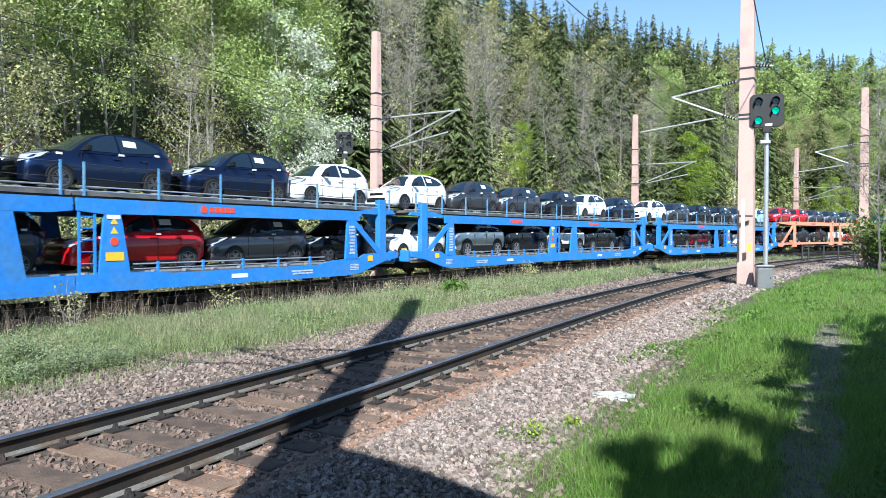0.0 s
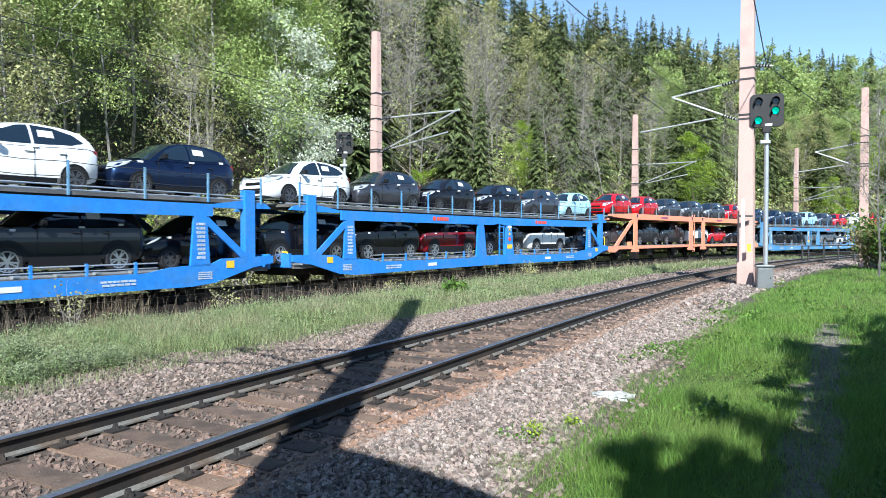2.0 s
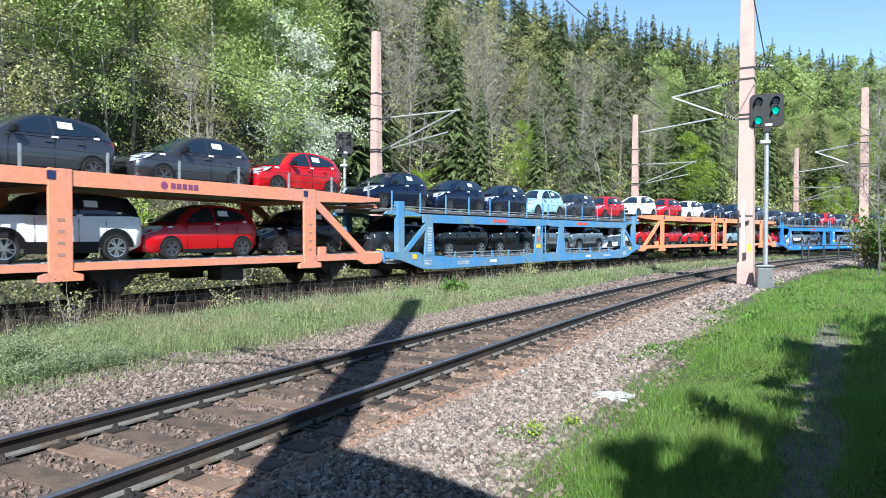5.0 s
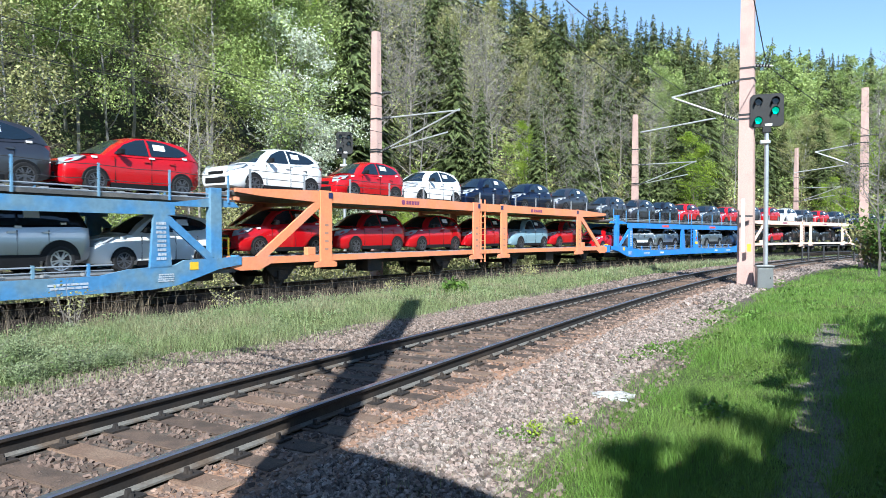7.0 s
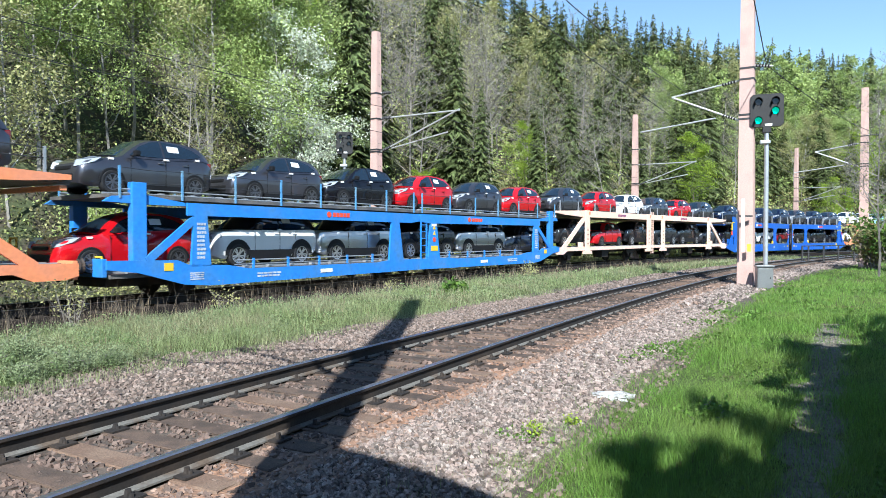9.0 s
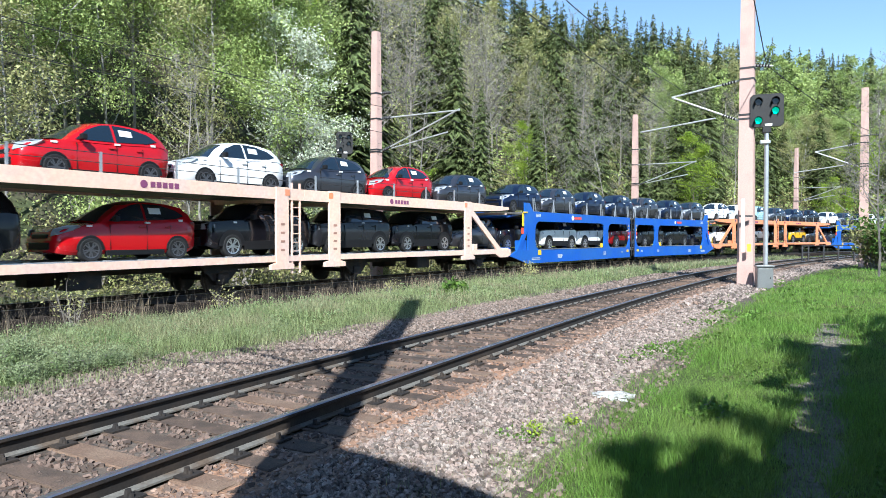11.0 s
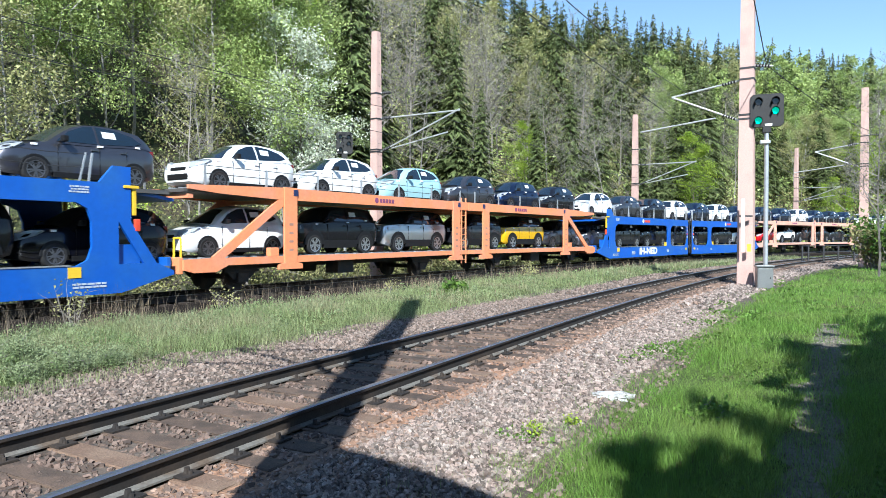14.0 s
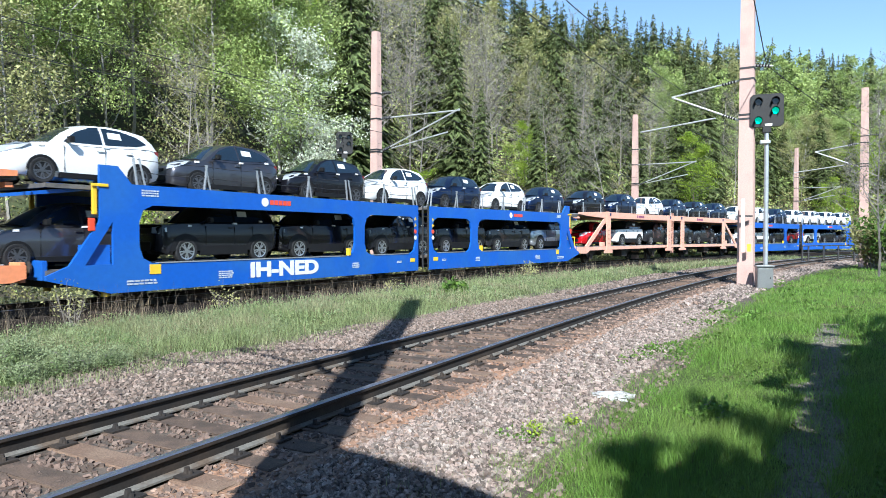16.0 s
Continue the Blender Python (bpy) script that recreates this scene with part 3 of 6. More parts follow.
def deck_rail(parent, x0, x1, zf, h, post_mat, gap=1.7, wires=2, bent=False):
    n = max(1, round((x1 - x0) / gap))
    for s in (-1, 1):
        y = s * 1.40
        for i in range(n + 1):
            x = x0 + (x1 - x0) * i / n
            bm = bmesh.new()
            lean = 0.0 if not bent else (0.10 if i % 2 else -0.10)
            bm = bar(bm, (x, zf), (x + lean, zf + h), 0.035 if bent else 0.042, y - 0.025, y + 0.025)
            if bent:
                bar(bm, (x + 0.22, zf), (x + 0.05, zf + h), 0.03, y - 0.02, y + 0.02)
            part("stanchion", bm, post_mat, parent)
        for k in range(wires):
            bm, pts = bmesh.new(), []
            zz = zf + h * (0.95 - 0.42 * k)
            for i in range(n):
                xa, xb = x0 + (x1 - x0) * i / n, x0 + (x1 - x0) * (i + 1) / n
                pts += [(xa, y, zz), ((xa + xb) / 2, y, zz - 0.03)]
            polytube(bm, pts + [(x1, y, zz)], 0.009)
            part("rail_wire", bm, M_CLAMP, parent)


def wheel_track(parent, x0, x1, z, name="deck_track"):
    """Perforated wheel troughs with chocks along a deck."""
    bm = bmesh.new()
    for s in (-1, 1):
        for yy in (0.52, 0.98):
            box(bm, x0, x1, s * yy - 0.02, s * yy + 0.02, z, z + 0.05)
        x = x0 + 0.5
        while x < x1 - 0.3:
            box(bm, x, x + 0.12, s * 1.06, s * 1.22, z, z + 0.07)
            x += 0.9
    part(name, bm, M_GALV, parent)


def old_half(name, L, paint, first, label):
    w = new(name)
    X = lambda d: d - L / 2
    zu = 2.62
    bm = box(bmesh.new(), X(0.25), X(L - 0.06), -1.38, 1.38, zu - 0.09, zu, 0.0)
    part("upper_deck", bm, M_DECK, w)
    part("lower_deck", box(bmesh.new(), X(0.25), X(L - 0.06), -1.40, 1.40, 0.58, 0.68), M_DECK, w)
    wheel_track(w, X(0.3), X(L - 0.1), zu + 0.003, "upper_wheel_track")
    wheel_track(w, X(0.3), X(L - 0.1), 0.683, "lower_wheel_track")
    for s in (-1, 1):
        y0, y1 = s * 1.42, s * 1.50
        part("side_sill", prism(bmesh.new(), [(X(a), b) for a, b in ((0.12, 0.80), (0.12, 1.02), (2.0, 0.98), (2.3, 0.86), (3.6, 0.80), (4.3, 0.68), (L - 2.6, 0.66), (L - 1.9, 0.72), (L - 0.05, 0.72), (L - 0.05, 0.30), (3.0, 0.27), (2.2, 0.34), (0.9, 0.70))], y0, y1), paint, w)
        part("roof_beam", prism(bmesh.new(), [(X(a), b) for a, b in ((2.3, 2.14), (2.3, 2.47), (L - 0.08, 2.47), (L - 0.08, 2.18), (L - 0.6, 2.12))], y0, y1), paint, w)
        part("post", prism(bmesh.new(), [(X(a), b) for a, b in ((2.40, 0.80), (2.50, 2.14), (2.90, 2.14), (3.02, 0.80))], y0, y1), paint, w)
        bm = bmesh.new()
        bar(bm, (X(2.52), 2.05), (X(1.15), 0.98), 0.20, s * 1.43, s * 1.495)
        part("brace", bm, paint, w)
        part("end_post", box(bmesh.new(), X(0.78), X(1.16), s * 1.26, s * 1.47, 0.98, 2.92, 0.02), paint, w)
        part("end_bracket", prism(bmesh.new(), [(X(a), b) for a, b in ((0.1, 2.42), (0.3, 2.56), (1.2, 2.62), (2.3, 2.47), (2.3, 2.385), (1.3, 2.385))], s * 1.30, s * 1.40), paint, w)
        if first:
            part("post", prism(bmesh.new(), [(X(a), b) for a, b in ((L - 1.35, 0.72), (L - 1.12, 2.13), (L - 0.72, 2.13), (L - 0.58, 0.72))], y0, y1), paint, w)
            ladder(w, X(L - 0.50), s, 0.55, 2.40, paint)
            plate(w, "warning_plate", M_YELLOW, s, X(L - 1.18), X(L - 0.74), 1.02, 1.22)
            for k in range(2):
                bm = prism(bmesh.new(), [(X(L - 1.04), 1.66 + 0.22 * k), (X(L - 0.95), 1.82 + 0.22 * k), (X(L - 0.86), 1.66 + 0.22 * k)], s * 1.502, s * 1.51)
                part("warning_triangle", bm, M_YELLOW, w)
            bm = bmesh.new()
            tube(bm, (X(L - 0.95), s * 1.50, 1.47), (X(L - 0.95), s * 1.512, 1.47), 0.10, n=16)
            part("round_sign", bm, M_RED, w)
            plate(w, "white_plate", M_WHITE, s, X(L - 1.10), X(L - 0.78), 2.0, 2.1)
        else:
            part("post", prism(bmesh.new(), [(X(a), b) for a, b in ((L - 1.95, 0.72), (L - 1.82, 2.13), (L - 1.35, 2.13), (L - 1.10, 0.72))], y0, y1), paint, w)
        sign_bars(w, s, X(2.57), 1.0, 0.28, 1.0, 9)
        sign_bars(w, s, X(4.6), 0.42, 0.9, 0.16, 2)
        sign_bars(w, s, X(2.35), 0.45, 0.45, 0.22, 4)
        plate(w, "data_plate", M_WHITE, s, X(7.2), X(7.75), 0.43, 0.55)
        bm = bmesh.new()
        at = X(7.6 if s < 0 else 8.65)
        tube(bm, (at, s * 1.50, 2.31), (at, s * 1.51, 2.31), 0.10, n=14)
        for k in range(5):
            box(bm, X((7.78 if s < 0 else 7.65) + k * 0.17), X((7.92 if s < 0 else 7.79) + k * 0.17), s * 1.502, s * 1.51, 2.24, 2.38)
        part("owner_mark", bm, M_RED, w, "faded red owner mark")
        plate(w, "buffer_sign", M_YELLOW, s, X(1.6), X(1.86), 0.72, 0.92)
        # hand rail along the lower deck
        bm = bmesh.new()
        x0, x1 = X(3.9), X(L - 1.5 if first else L - 2.1)
        tube(bm, (x0, s * 1.36, 0.92), (x1, s * 1.36, 0.92), 0.02, n=6)
        tube(bm, (x0, s * 1.36, 0.80), (x1, s * 1.36, 0.80), 0.015, n=6)
        part("guard_rail", bm, M_GALV, w)
        for k in range(5):
            part("guard_post", box(bmesh.new(), x0 + (x1 - x0) * (k + 0.5) / 5 - 0.03, x0 + (x1 - x0) * (k + 0.5) / 5 + 0.03, s * 1.33, s * 1.39, 0.66, 0.97), paint, w)
    bm = bmesh.new()
    for a, b in (((X(0.16), -1.2, 1.10), (X(0.16), -0.6, 1.10)), ((X(0.16), -1.2, 1.10), (X(0.16), -1.2, 0.85)), ((X(0.16), -0.6, 1.10), (X(0.16), -0.6, 0.85))):
        tube(bm, a, b, 0.025, n=6)
    part("shunter_handle", bm, M_YELLOW, w, "yellow shunter's handle")
    for s in (-1, 1):
        for z in (zu + 0.02, zu + 0.12):
            part("deck_edge_tube", tube(bmesh.new(), (X(0.5), s * 1.37, z), (X(L - 0.2), s * 1.37, z), 0.018, n=6), M_GALV, w)
    deck_rail(w, X(0.5), X(L - 0.3), zu - 0.10, 0.78, M_FADED, 1.75)
    wheelset(w, X(2.6), 0.32), wheelset(w, X(L - 1.6), 0.32)
    bm = box(bmesh.new(), X(0.5), X(L - 0.3), -0.75, 0.75, 0.34, 0.58)
    part("underframe", bm, M_UNDER, w)
    buffers(w, X(0.06), paint, 0.90)
    return tagged(w, label, "railway wagon", "car-carrying wagons")


def orange_half(name, L, paint, first, label):
    w = new(name)
    X = lambda d: d - L / 2
    zu = 2.87
    part("upper_deck", box(bmesh.new(), X(0.2), X(L - 0.06), -1.36, 1.36, zu - 0.09, zu), M_DECK, w)
    part("lower_deck", box(bmesh.new(), X(0.2), X(L - 0.06), -1.38, 1.38, 0.84, 0.95), M_DECK, w)
    wheel_track(w, X(0.3), X(L - 0.1), zu + 0.003, "upper_wheel_track")
    wheel_track(w, X(0.3), X(L - 0.1), 0.953, "lower_wheel_track")
    posts = (3.55, L - 1.25) if first else (3.55, L - 1.65)
    for s in (-1, 1):
        y0, y1 = s * 1.40, s * 1.49
        part("side_sill", prism(bmesh.new(), [(X(a), b) for a, b in ((0.1, 0.70), (0.1, 0.98), (0.9, 1.0), (L - 0.04, 1.0), (L - 0.04, 0.83), (1.5, 0.79), (1.1, 0.62), (0.4, 0.62))], y0, y1), paint, w)
        part("roof_beam", prism(bmesh.new(), [(X(a), b) for a, b in ((0.25, 2.86), (0.25, 2.97), (3.4, 3.07), (L - 0.05, 3.07), (L - 0.05, 2.72), (3.4, 2.70), (1.2, 2.78))], y0, y1), paint, w)
        for d in posts:
            part("post", box(bmesh.new(), X(d), X(d + 0.52), s * 1.44, s * 1.515, 0.78, 3.09, 0.012), paint, w)
            part("post_foot", prism(bmesh.new(), [(X(d - 0.22), 0.60), (X(d - 0.22), 0.74), (X(d - 0.05), 0.79), (X(d + 0.58), 0.79), (X(d + 0.72), 0.74), (X(d + 0.72), 0.60)], s * 1.42, s * 1.53), paint, w)
            for k in range(4):
                part("stencil_block", box(bmesh.new(), X(d + 0.18), X(d + 0.34), s * 1.517, s * 1.521, 1.15 + 0.26 * k, 1.22 + 0.26 * k), M_FAINT, w)
            plate_ob = part("corner_sign", box(bmesh.new(), X(d + 0.36), X(d + 0.55), s * 1.517, s * 1.524, 2.84, 3.03), M_ORANGE if paint is M_PALE else M_NAVY, w)
        bm = bmesh.new()
        bar(bm, (X(3.62), 2.74), (X(1.05), 0.92), 0.26, s * 1.41, s * 1.485)
        part("brace", bm, paint, w)
        part("tool_box", box(bmesh.new(), X(3.02), X(3.36), s * 1.28, s * 1.47, 1.0, 1.26, 0.02), paint, w)
        if first:
            ladder(w, X(L - 0.55), s, 0.45, 3.25, paint, 0.34)
        bm = bmesh.new()
        at = X(7.9 if s < 0 else 8.95)
        tube(bm, (at, s * 1.49, 2.88), (at, s * 1.497, 2.88), 0.10, n=14)
        for k in range(5):
            box(bm, X((8.08 if s < 0 else 7.95) + k * 0.17), X((8.21 if s < 0 else 8.08) + k * 0.17), s * 1.492, s * 1.498, 2.81, 2.95)
        part("owner_mark", bm, M_MARK, w, "dull purple owner mark")
        for k in range(7):
            x = X(0.8 + k * (L - 1.4) / 6)
            part("stanchion", box(bmesh.new(), x - 0.025, x + 0.025, s * 1.40, s * 1.45, 2.95, 3.55), M_GALV, w)
        for zz in (3.30, 3.52):
            part("rail_wire", tube(bmesh.new(), (X(0.8), s * 1.43, zz), (X(L - 0.6), s * 1.43, zz), 0.010, n=5), M_CLAMP, w)
        for a in (2.3, L - 2.9):
            bm = bmesh.new()
            prism(bm, [(X(a - 0.75), 0.80), (X(a + 0.75), 0.80), (X(a + 0.3), 0.35), (X(a - 0.3), 0.35)], s * 0.95, s * 1.05)
            part("axle_guard", bm, M_UNDER, w)
        bm = bmesh.new()
        box(bm, X(6.2), X(7.0), s * 0.6, s * 1.2, 0.35, 0.78, 0.04)
        part("brake_gear", bm, M_UNDER, w)
    for d in (0.3, posts[0] + 0.1, posts[1] + 0.1):
        part("cross_beam", box(bmesh.new(), X(d), X(d + 0.15), -1.39, 1.39, 2.62, 2.728), paint, w)
    for a, b in (((-1.2, 1.55), (-0.9, 1.55)), ((-1.2, 1.55), (-1.2, 0.95)), ((-0.9, 1.55), (-0.9, 0.95))):
        part("shunter_handle", tube(bmesh.new(), (X(0.2), *a), (X(0.2), *b), 0.03, n=6), M_YELLOW, w)
    wheelset(w, X(2.3), 0.40), wheelset(w, X(L - 2.9), 0.40)
    part("underframe", box(bmesh.new(), X(0.4), X(L - 0.3), -0.55, 0.55, 0.62, 0.84), M_UNDER, w)
    buffers(w, X(0.02), paint, 0.88)
    return tagged(w, label, "railway wagon", "car-carrying wagons")


def window_frame_points(x0, x1, z0, z1, c):
    return [(x0, z0 + c), (x0 + c, z0), (x1 - c, z0), (x1, z0 + c), (x1, z1 - c), (x1 - c, z1), (x0 + c, z1), (x0, z1 - c)]


def modern_half(name, L, paint, first, label):
    w = new(name)
    X = lambda d: d - L / 2
    zu, zl = 2.77, 0.84
    part("upper_deck", box(bmesh.new(), X(0.15), X(L - 0.5), -1.40, 1.40, zu - 0.10, zu), M_DECK, w)
    part("lower_deck", box(bmesh.new(), X(0.15), X(L - 0.5), -1.40, 1.40, zl - 0.12, zl), M_DECK, w)
    wheel_track(w, X(1.5), X(L - 0.55), zu + 0.003, "upper_wheel_track")
    wheel_track(w, X(1.5), X(L - 0.55), zl + 0.003, "lower_wheel_track")
    e, top, wt, wb, bot = L - 0.42, 2.80, 2.36, 0.93, 0.27
    wins = ((2.28, 10.25, 0.42), (10.75, 13.62 - (14.2 - L), 0.42))
    for s in (-1, 1):
        y0, y1 = s * 1.42, s * 1.50
        bm = bmesh.new()
        pz = lambda pts: prism(bm, [(X(a), b) for a, b in pts], y0, y1)
        pz([(2.28, wt), (2.1, 2.85), (e, top), (e, wt)])                              # top beam
        pz([(1.30, 1.95), (1.30, 3.26), (1.75, 3.26), (2.1, 2.85), (2.28, wt), (2.28, 1.95)])   # end ear
        pz([(0.10, 0.62), (0.10, 0.72), (0.60, 0.93), (e, wb), (e, bot), (1.55, bot - 0.02)])   # sill
        pz([(1.62, wb), (1.62, 1.95), (2.28, 1.95), (2.28, wb)])                     # end post
        pz([(0.60, wb), (1.30, 1.95), (1.62, 1.95), (0.95, wb)])                     # sloping end
        pz([(wins[0][1], wb), (wins[0][1], wt), (wins[1][0], wt), (wins[1][0], wb)])
        pz([(wins[1][1], wb), (wins[1][1], wt), (e, wt), (e, wb)])
        for a, b, c in wins:
            for x, sx in ((a, 1), (b, -1)):
                for z, sz in ((wb, 1), (wt, -1)):
                    pz([(x, z), (x + sx * c * 0.85, z), (x + sx * c * 0.25, z + sz * c * 0.3), (x, z + sz * c)])
        part("side_wall", bm, paint, w)
        for a, b, c in wins:
            bm = bmesh.new()
            box(bm, X(a + 0.5), X(b - 0.5), s * 1.38, s * 1.515, wb - 0.006, wb + 0.02)
            part("window_sill", bm, M_GALV, w)
        bm = bmesh.new()
        at = X(6.25 if s < 0 else 7.45)
        tube(bm, (at, s * 1.50, 2.60), (at, s * 1.508, 2.60), 0.13, n=18)
        part("owner_badge", bm, M_WHITE, w)
        bm = bmesh.new()
        for k in range(5):
            box(bm, X((6.44 if s < 0 else 6.38) + k * 0.17), X((6.58 if s < 0 else 6.52) + k * 0.17), s * 1.502, s * 1.508, 2.53, 2.67)
        part("owner_mark", bm, M_RED, w, "red owner mark")
        sign_bars(w, s, X(2.35), 2.58, 0.46, 0.18, 3)
        sign_bars(w, s, X(1.95), 0.42, 0.80, 0.14, 2)
        sign_bars(w, s, X(4.6), 0.45, 0.5, 0.22, 4)
        sign_bars(w, s, X(10.1), 0.52, 0.35, 0.2, 3)
        sign_bars(w, s, X(12.6), 0.60, 0.3, 0.1, 2)
        plate(w, "orange_plate", M_YELLOW, s, X(2.55), X(2.85), 0.66, 0.90)
        plate(w, "yellow_plate", M_YELLOW, s, X(L - 0.95), X(L - 0.66), 0.62, 0.76)
        for k in range(4):
            bm = bmesh.new()
            tube(bm, (X(L - 0.62), s * 1.50, 1.55 + k * 0.24), (X(L - 0.62), s * 1.508, 1.55 + k * 0.24), 0.085, n=12 if k < 2 else 3)
            part("warning_sign", bm, (M_WHITE, M_RED, M_YELLOW, M_YELLOW)[k], w)
        for z in (1.25, 1.95):
            bm = bmesh.new()
            if z > 1.5:
                box(bm, X(1.14), X(1.25), s * 1.42, s * 1.49, 2.10, 2.75, 0.02)
                box(bm, X(1.10), X(1.50), s * 1.50, s * 1.53, 2.75, 2.82, 0.01)
            else:
                box(bm, X(1.05), X(1.19), s * 1.43, s * 1.51, 1.72, 2.02, 0.02)
            part("ramp_lever", bm, M_YELLOW if z > 1.5 else M_RED, w)
        part("yellow_lever", box(bmesh.new(), X(9.9), X(9.98), s * 1.40, s * 1.53, wb + 0.02, wb + 0.26), M_YELLOW, w)
        bm = bmesh.new()
        tube(bm, (X(1.5), s * 1.35, 0.18), (X(1.5), s * 1.35, 0.34), 0.09, n=10)
        part("jacking_pad", bm, M_YELLOW, w)
        if not first:
            ladder(w, X(L - 0.36), s, 0.35, 2.9, M_CLAMP, 0.34)
        bm = box(bmesh.new(), X(1.0), X(1.6), s * 1.1, s * 1.4, wb, 1.4)
        part("equipment_box", bm, paint, w)
    deck_rail(w, X(2.3), X(L - 0.6), zu + 0.02, 0.72, M_GALV, 1.95, 2, True)
    part("end_ramp", prism(bmesh.new(), [(X(-0.05), 2.50), (X(-0.05), 2.58), (X(1.3), zu), (X(1.3), zu - 0.1)], -1.3, 1.3), paint, w)
    wheelset(w, X(2.6), 0.36), wheelset(w, X(L - 1.9), 0.36)
    part("underframe", box(bmesh.new(), X(0.5), X(L - 0.1), -0.7, 0.7, 0.42, 0.72), M_UNDER, w)
    buffers(w, X(0.06), paint, 0.90)
    return tagged(w, label, "railway wagon", "car-carrying wagons")


BUILT_WAGONS = {}
LABELS = {"old": "two-deck car-carrying wagon in bright blue paint with open posts", "faded": "two-deck car-carrying wagon in weathered pale blue paint",
          "orange": "two-deck car-carrying wagon in orange paint with wire rails", "pale": "two-deck car-carrying wagon in bleached pale orange paint", "salmon": "two-deck car-carrying wagon in faded salmon orange paint", "dusty": "two-deck car-carrying wagon in dusty pink orange paint",
          "modern": "two-deck car-carrying wagon with cobalt blue plate sides"}


def large_letters(parent, words, side, x0, width, z0, height):
    """Painted letters stretched to their width on the sill, read from outside."""
    cu = bpy.data.curves.new("letters", "FONT")
    cu.body, cu.extrude, cu.offset = words, 0.02, 0.045
    tmp = new("letters", cu)
    me = bpy.data.meshes.new_from_object(tmp)
    bpy.data.objects.remove(tmp)
    bpy.data.curves.remove(cu)
    n = len(me.vertices)
    co = np.empty(n * 3, np.float32)
    me.vertices.foreach_get("co", co)
    co = co.reshape(n, 3)
    lo, hi = co.min(0), co.max(0)
    k = (co - lo) / (hi - lo)
    x = x0 + width * (k[:, 0] if side < 0 else 1 - k[:, 0])
    out = np.stack([x, side * (1.503 + 0.007 * k[:, 2]), z0 + height * k[:, 1]], -1).astype(np.float32)
    me.vertices.foreach_set("co", out.ravel())
    me.materials.clear()
    me.materials.append(M_WHITE)
    me.name = "large_letters"
    ob = new("large_letters", me)
    ob.parent = parent
    return tagged(ob, "large white painted letters")


def set_wagon(look_name, u0, u1, letters=False, reverse=False):
    kind = {"faded": "old", "salmon": "orange", "dusty": "pale"}.get(look_name, look_name)
    mid = (u0 + u1) / 2 + (0.0 if look_name == "pale" else 0.6 if kind in ("orange", "pale") else 0.35 if kind == "old" else 0.15)
    for leading, a, b in ((True, u0, mid), (False, mid, u1)):
        first = leading != reverse
        L = {"old": (12.75, 12.1), "orange": (14.1, 12.9), "pale": (14.1, 12.9), "even": (13.5, 13.3), "modern": (14.4, 14.1)}["even" if look_name == "pale" else kind][0 if leading else 1]
        key = (look_name, first, leading, letters)
        if key in BUILT_WAGONS:
            ob = copy_thing(BUILT_WAGONS[key], pose(a, 0, 0))
        else:
            make = {"old": old_half, "orange": orange_half, "pale": orange_half, "modern": modern_half}[kind]
            paint = {"old": M_BLUE, "faded": M_FADED, "orange": M_ORANGE, "pale": M_PALE, "salmon": M_SALMON, "dusty": M_DUSTY, "modern": M_COBALT}[look_name]
            ob = BUILT_WAGONS[key] = make("car_transporter_wagon", L, paint, first, LABELS[look_name])
            if letters and leading:
                for s in (-1, 1):
                    large_letters(ob, "IH-NED", s, 5.70 - L / 2, 2.75, 0.41, 0.45)
        MOVING.append((ob, (mid - L / 2) if leading else (mid + L / 2), 0.0, not leading))


for key, (kind, upper, lower) in LOADS.items():
    set_wagon({"e": "faded", "d": "salmon", "l": "dusty"}.get(key, kind), *WAGON_ENDS[key], letters=key == "k", reverse=key in "acg")
    zu, zl = FLOORS[kind]
    for u, paint in upper:
        load_car("hatchback", paint, u, zu)
    for u, paint in lower:
        load_car("suv" if paint.startswith("s ") else "hatchback", paint.split()[-1], u, zl)


def motions():
    """Everything on the train follows the curved far track at its own place along the train."""
    for ob, u, z, turned in MOVING:
        walk(ob, [(float(t), train_pose(u, t, z, turned)) for t in range(17)])
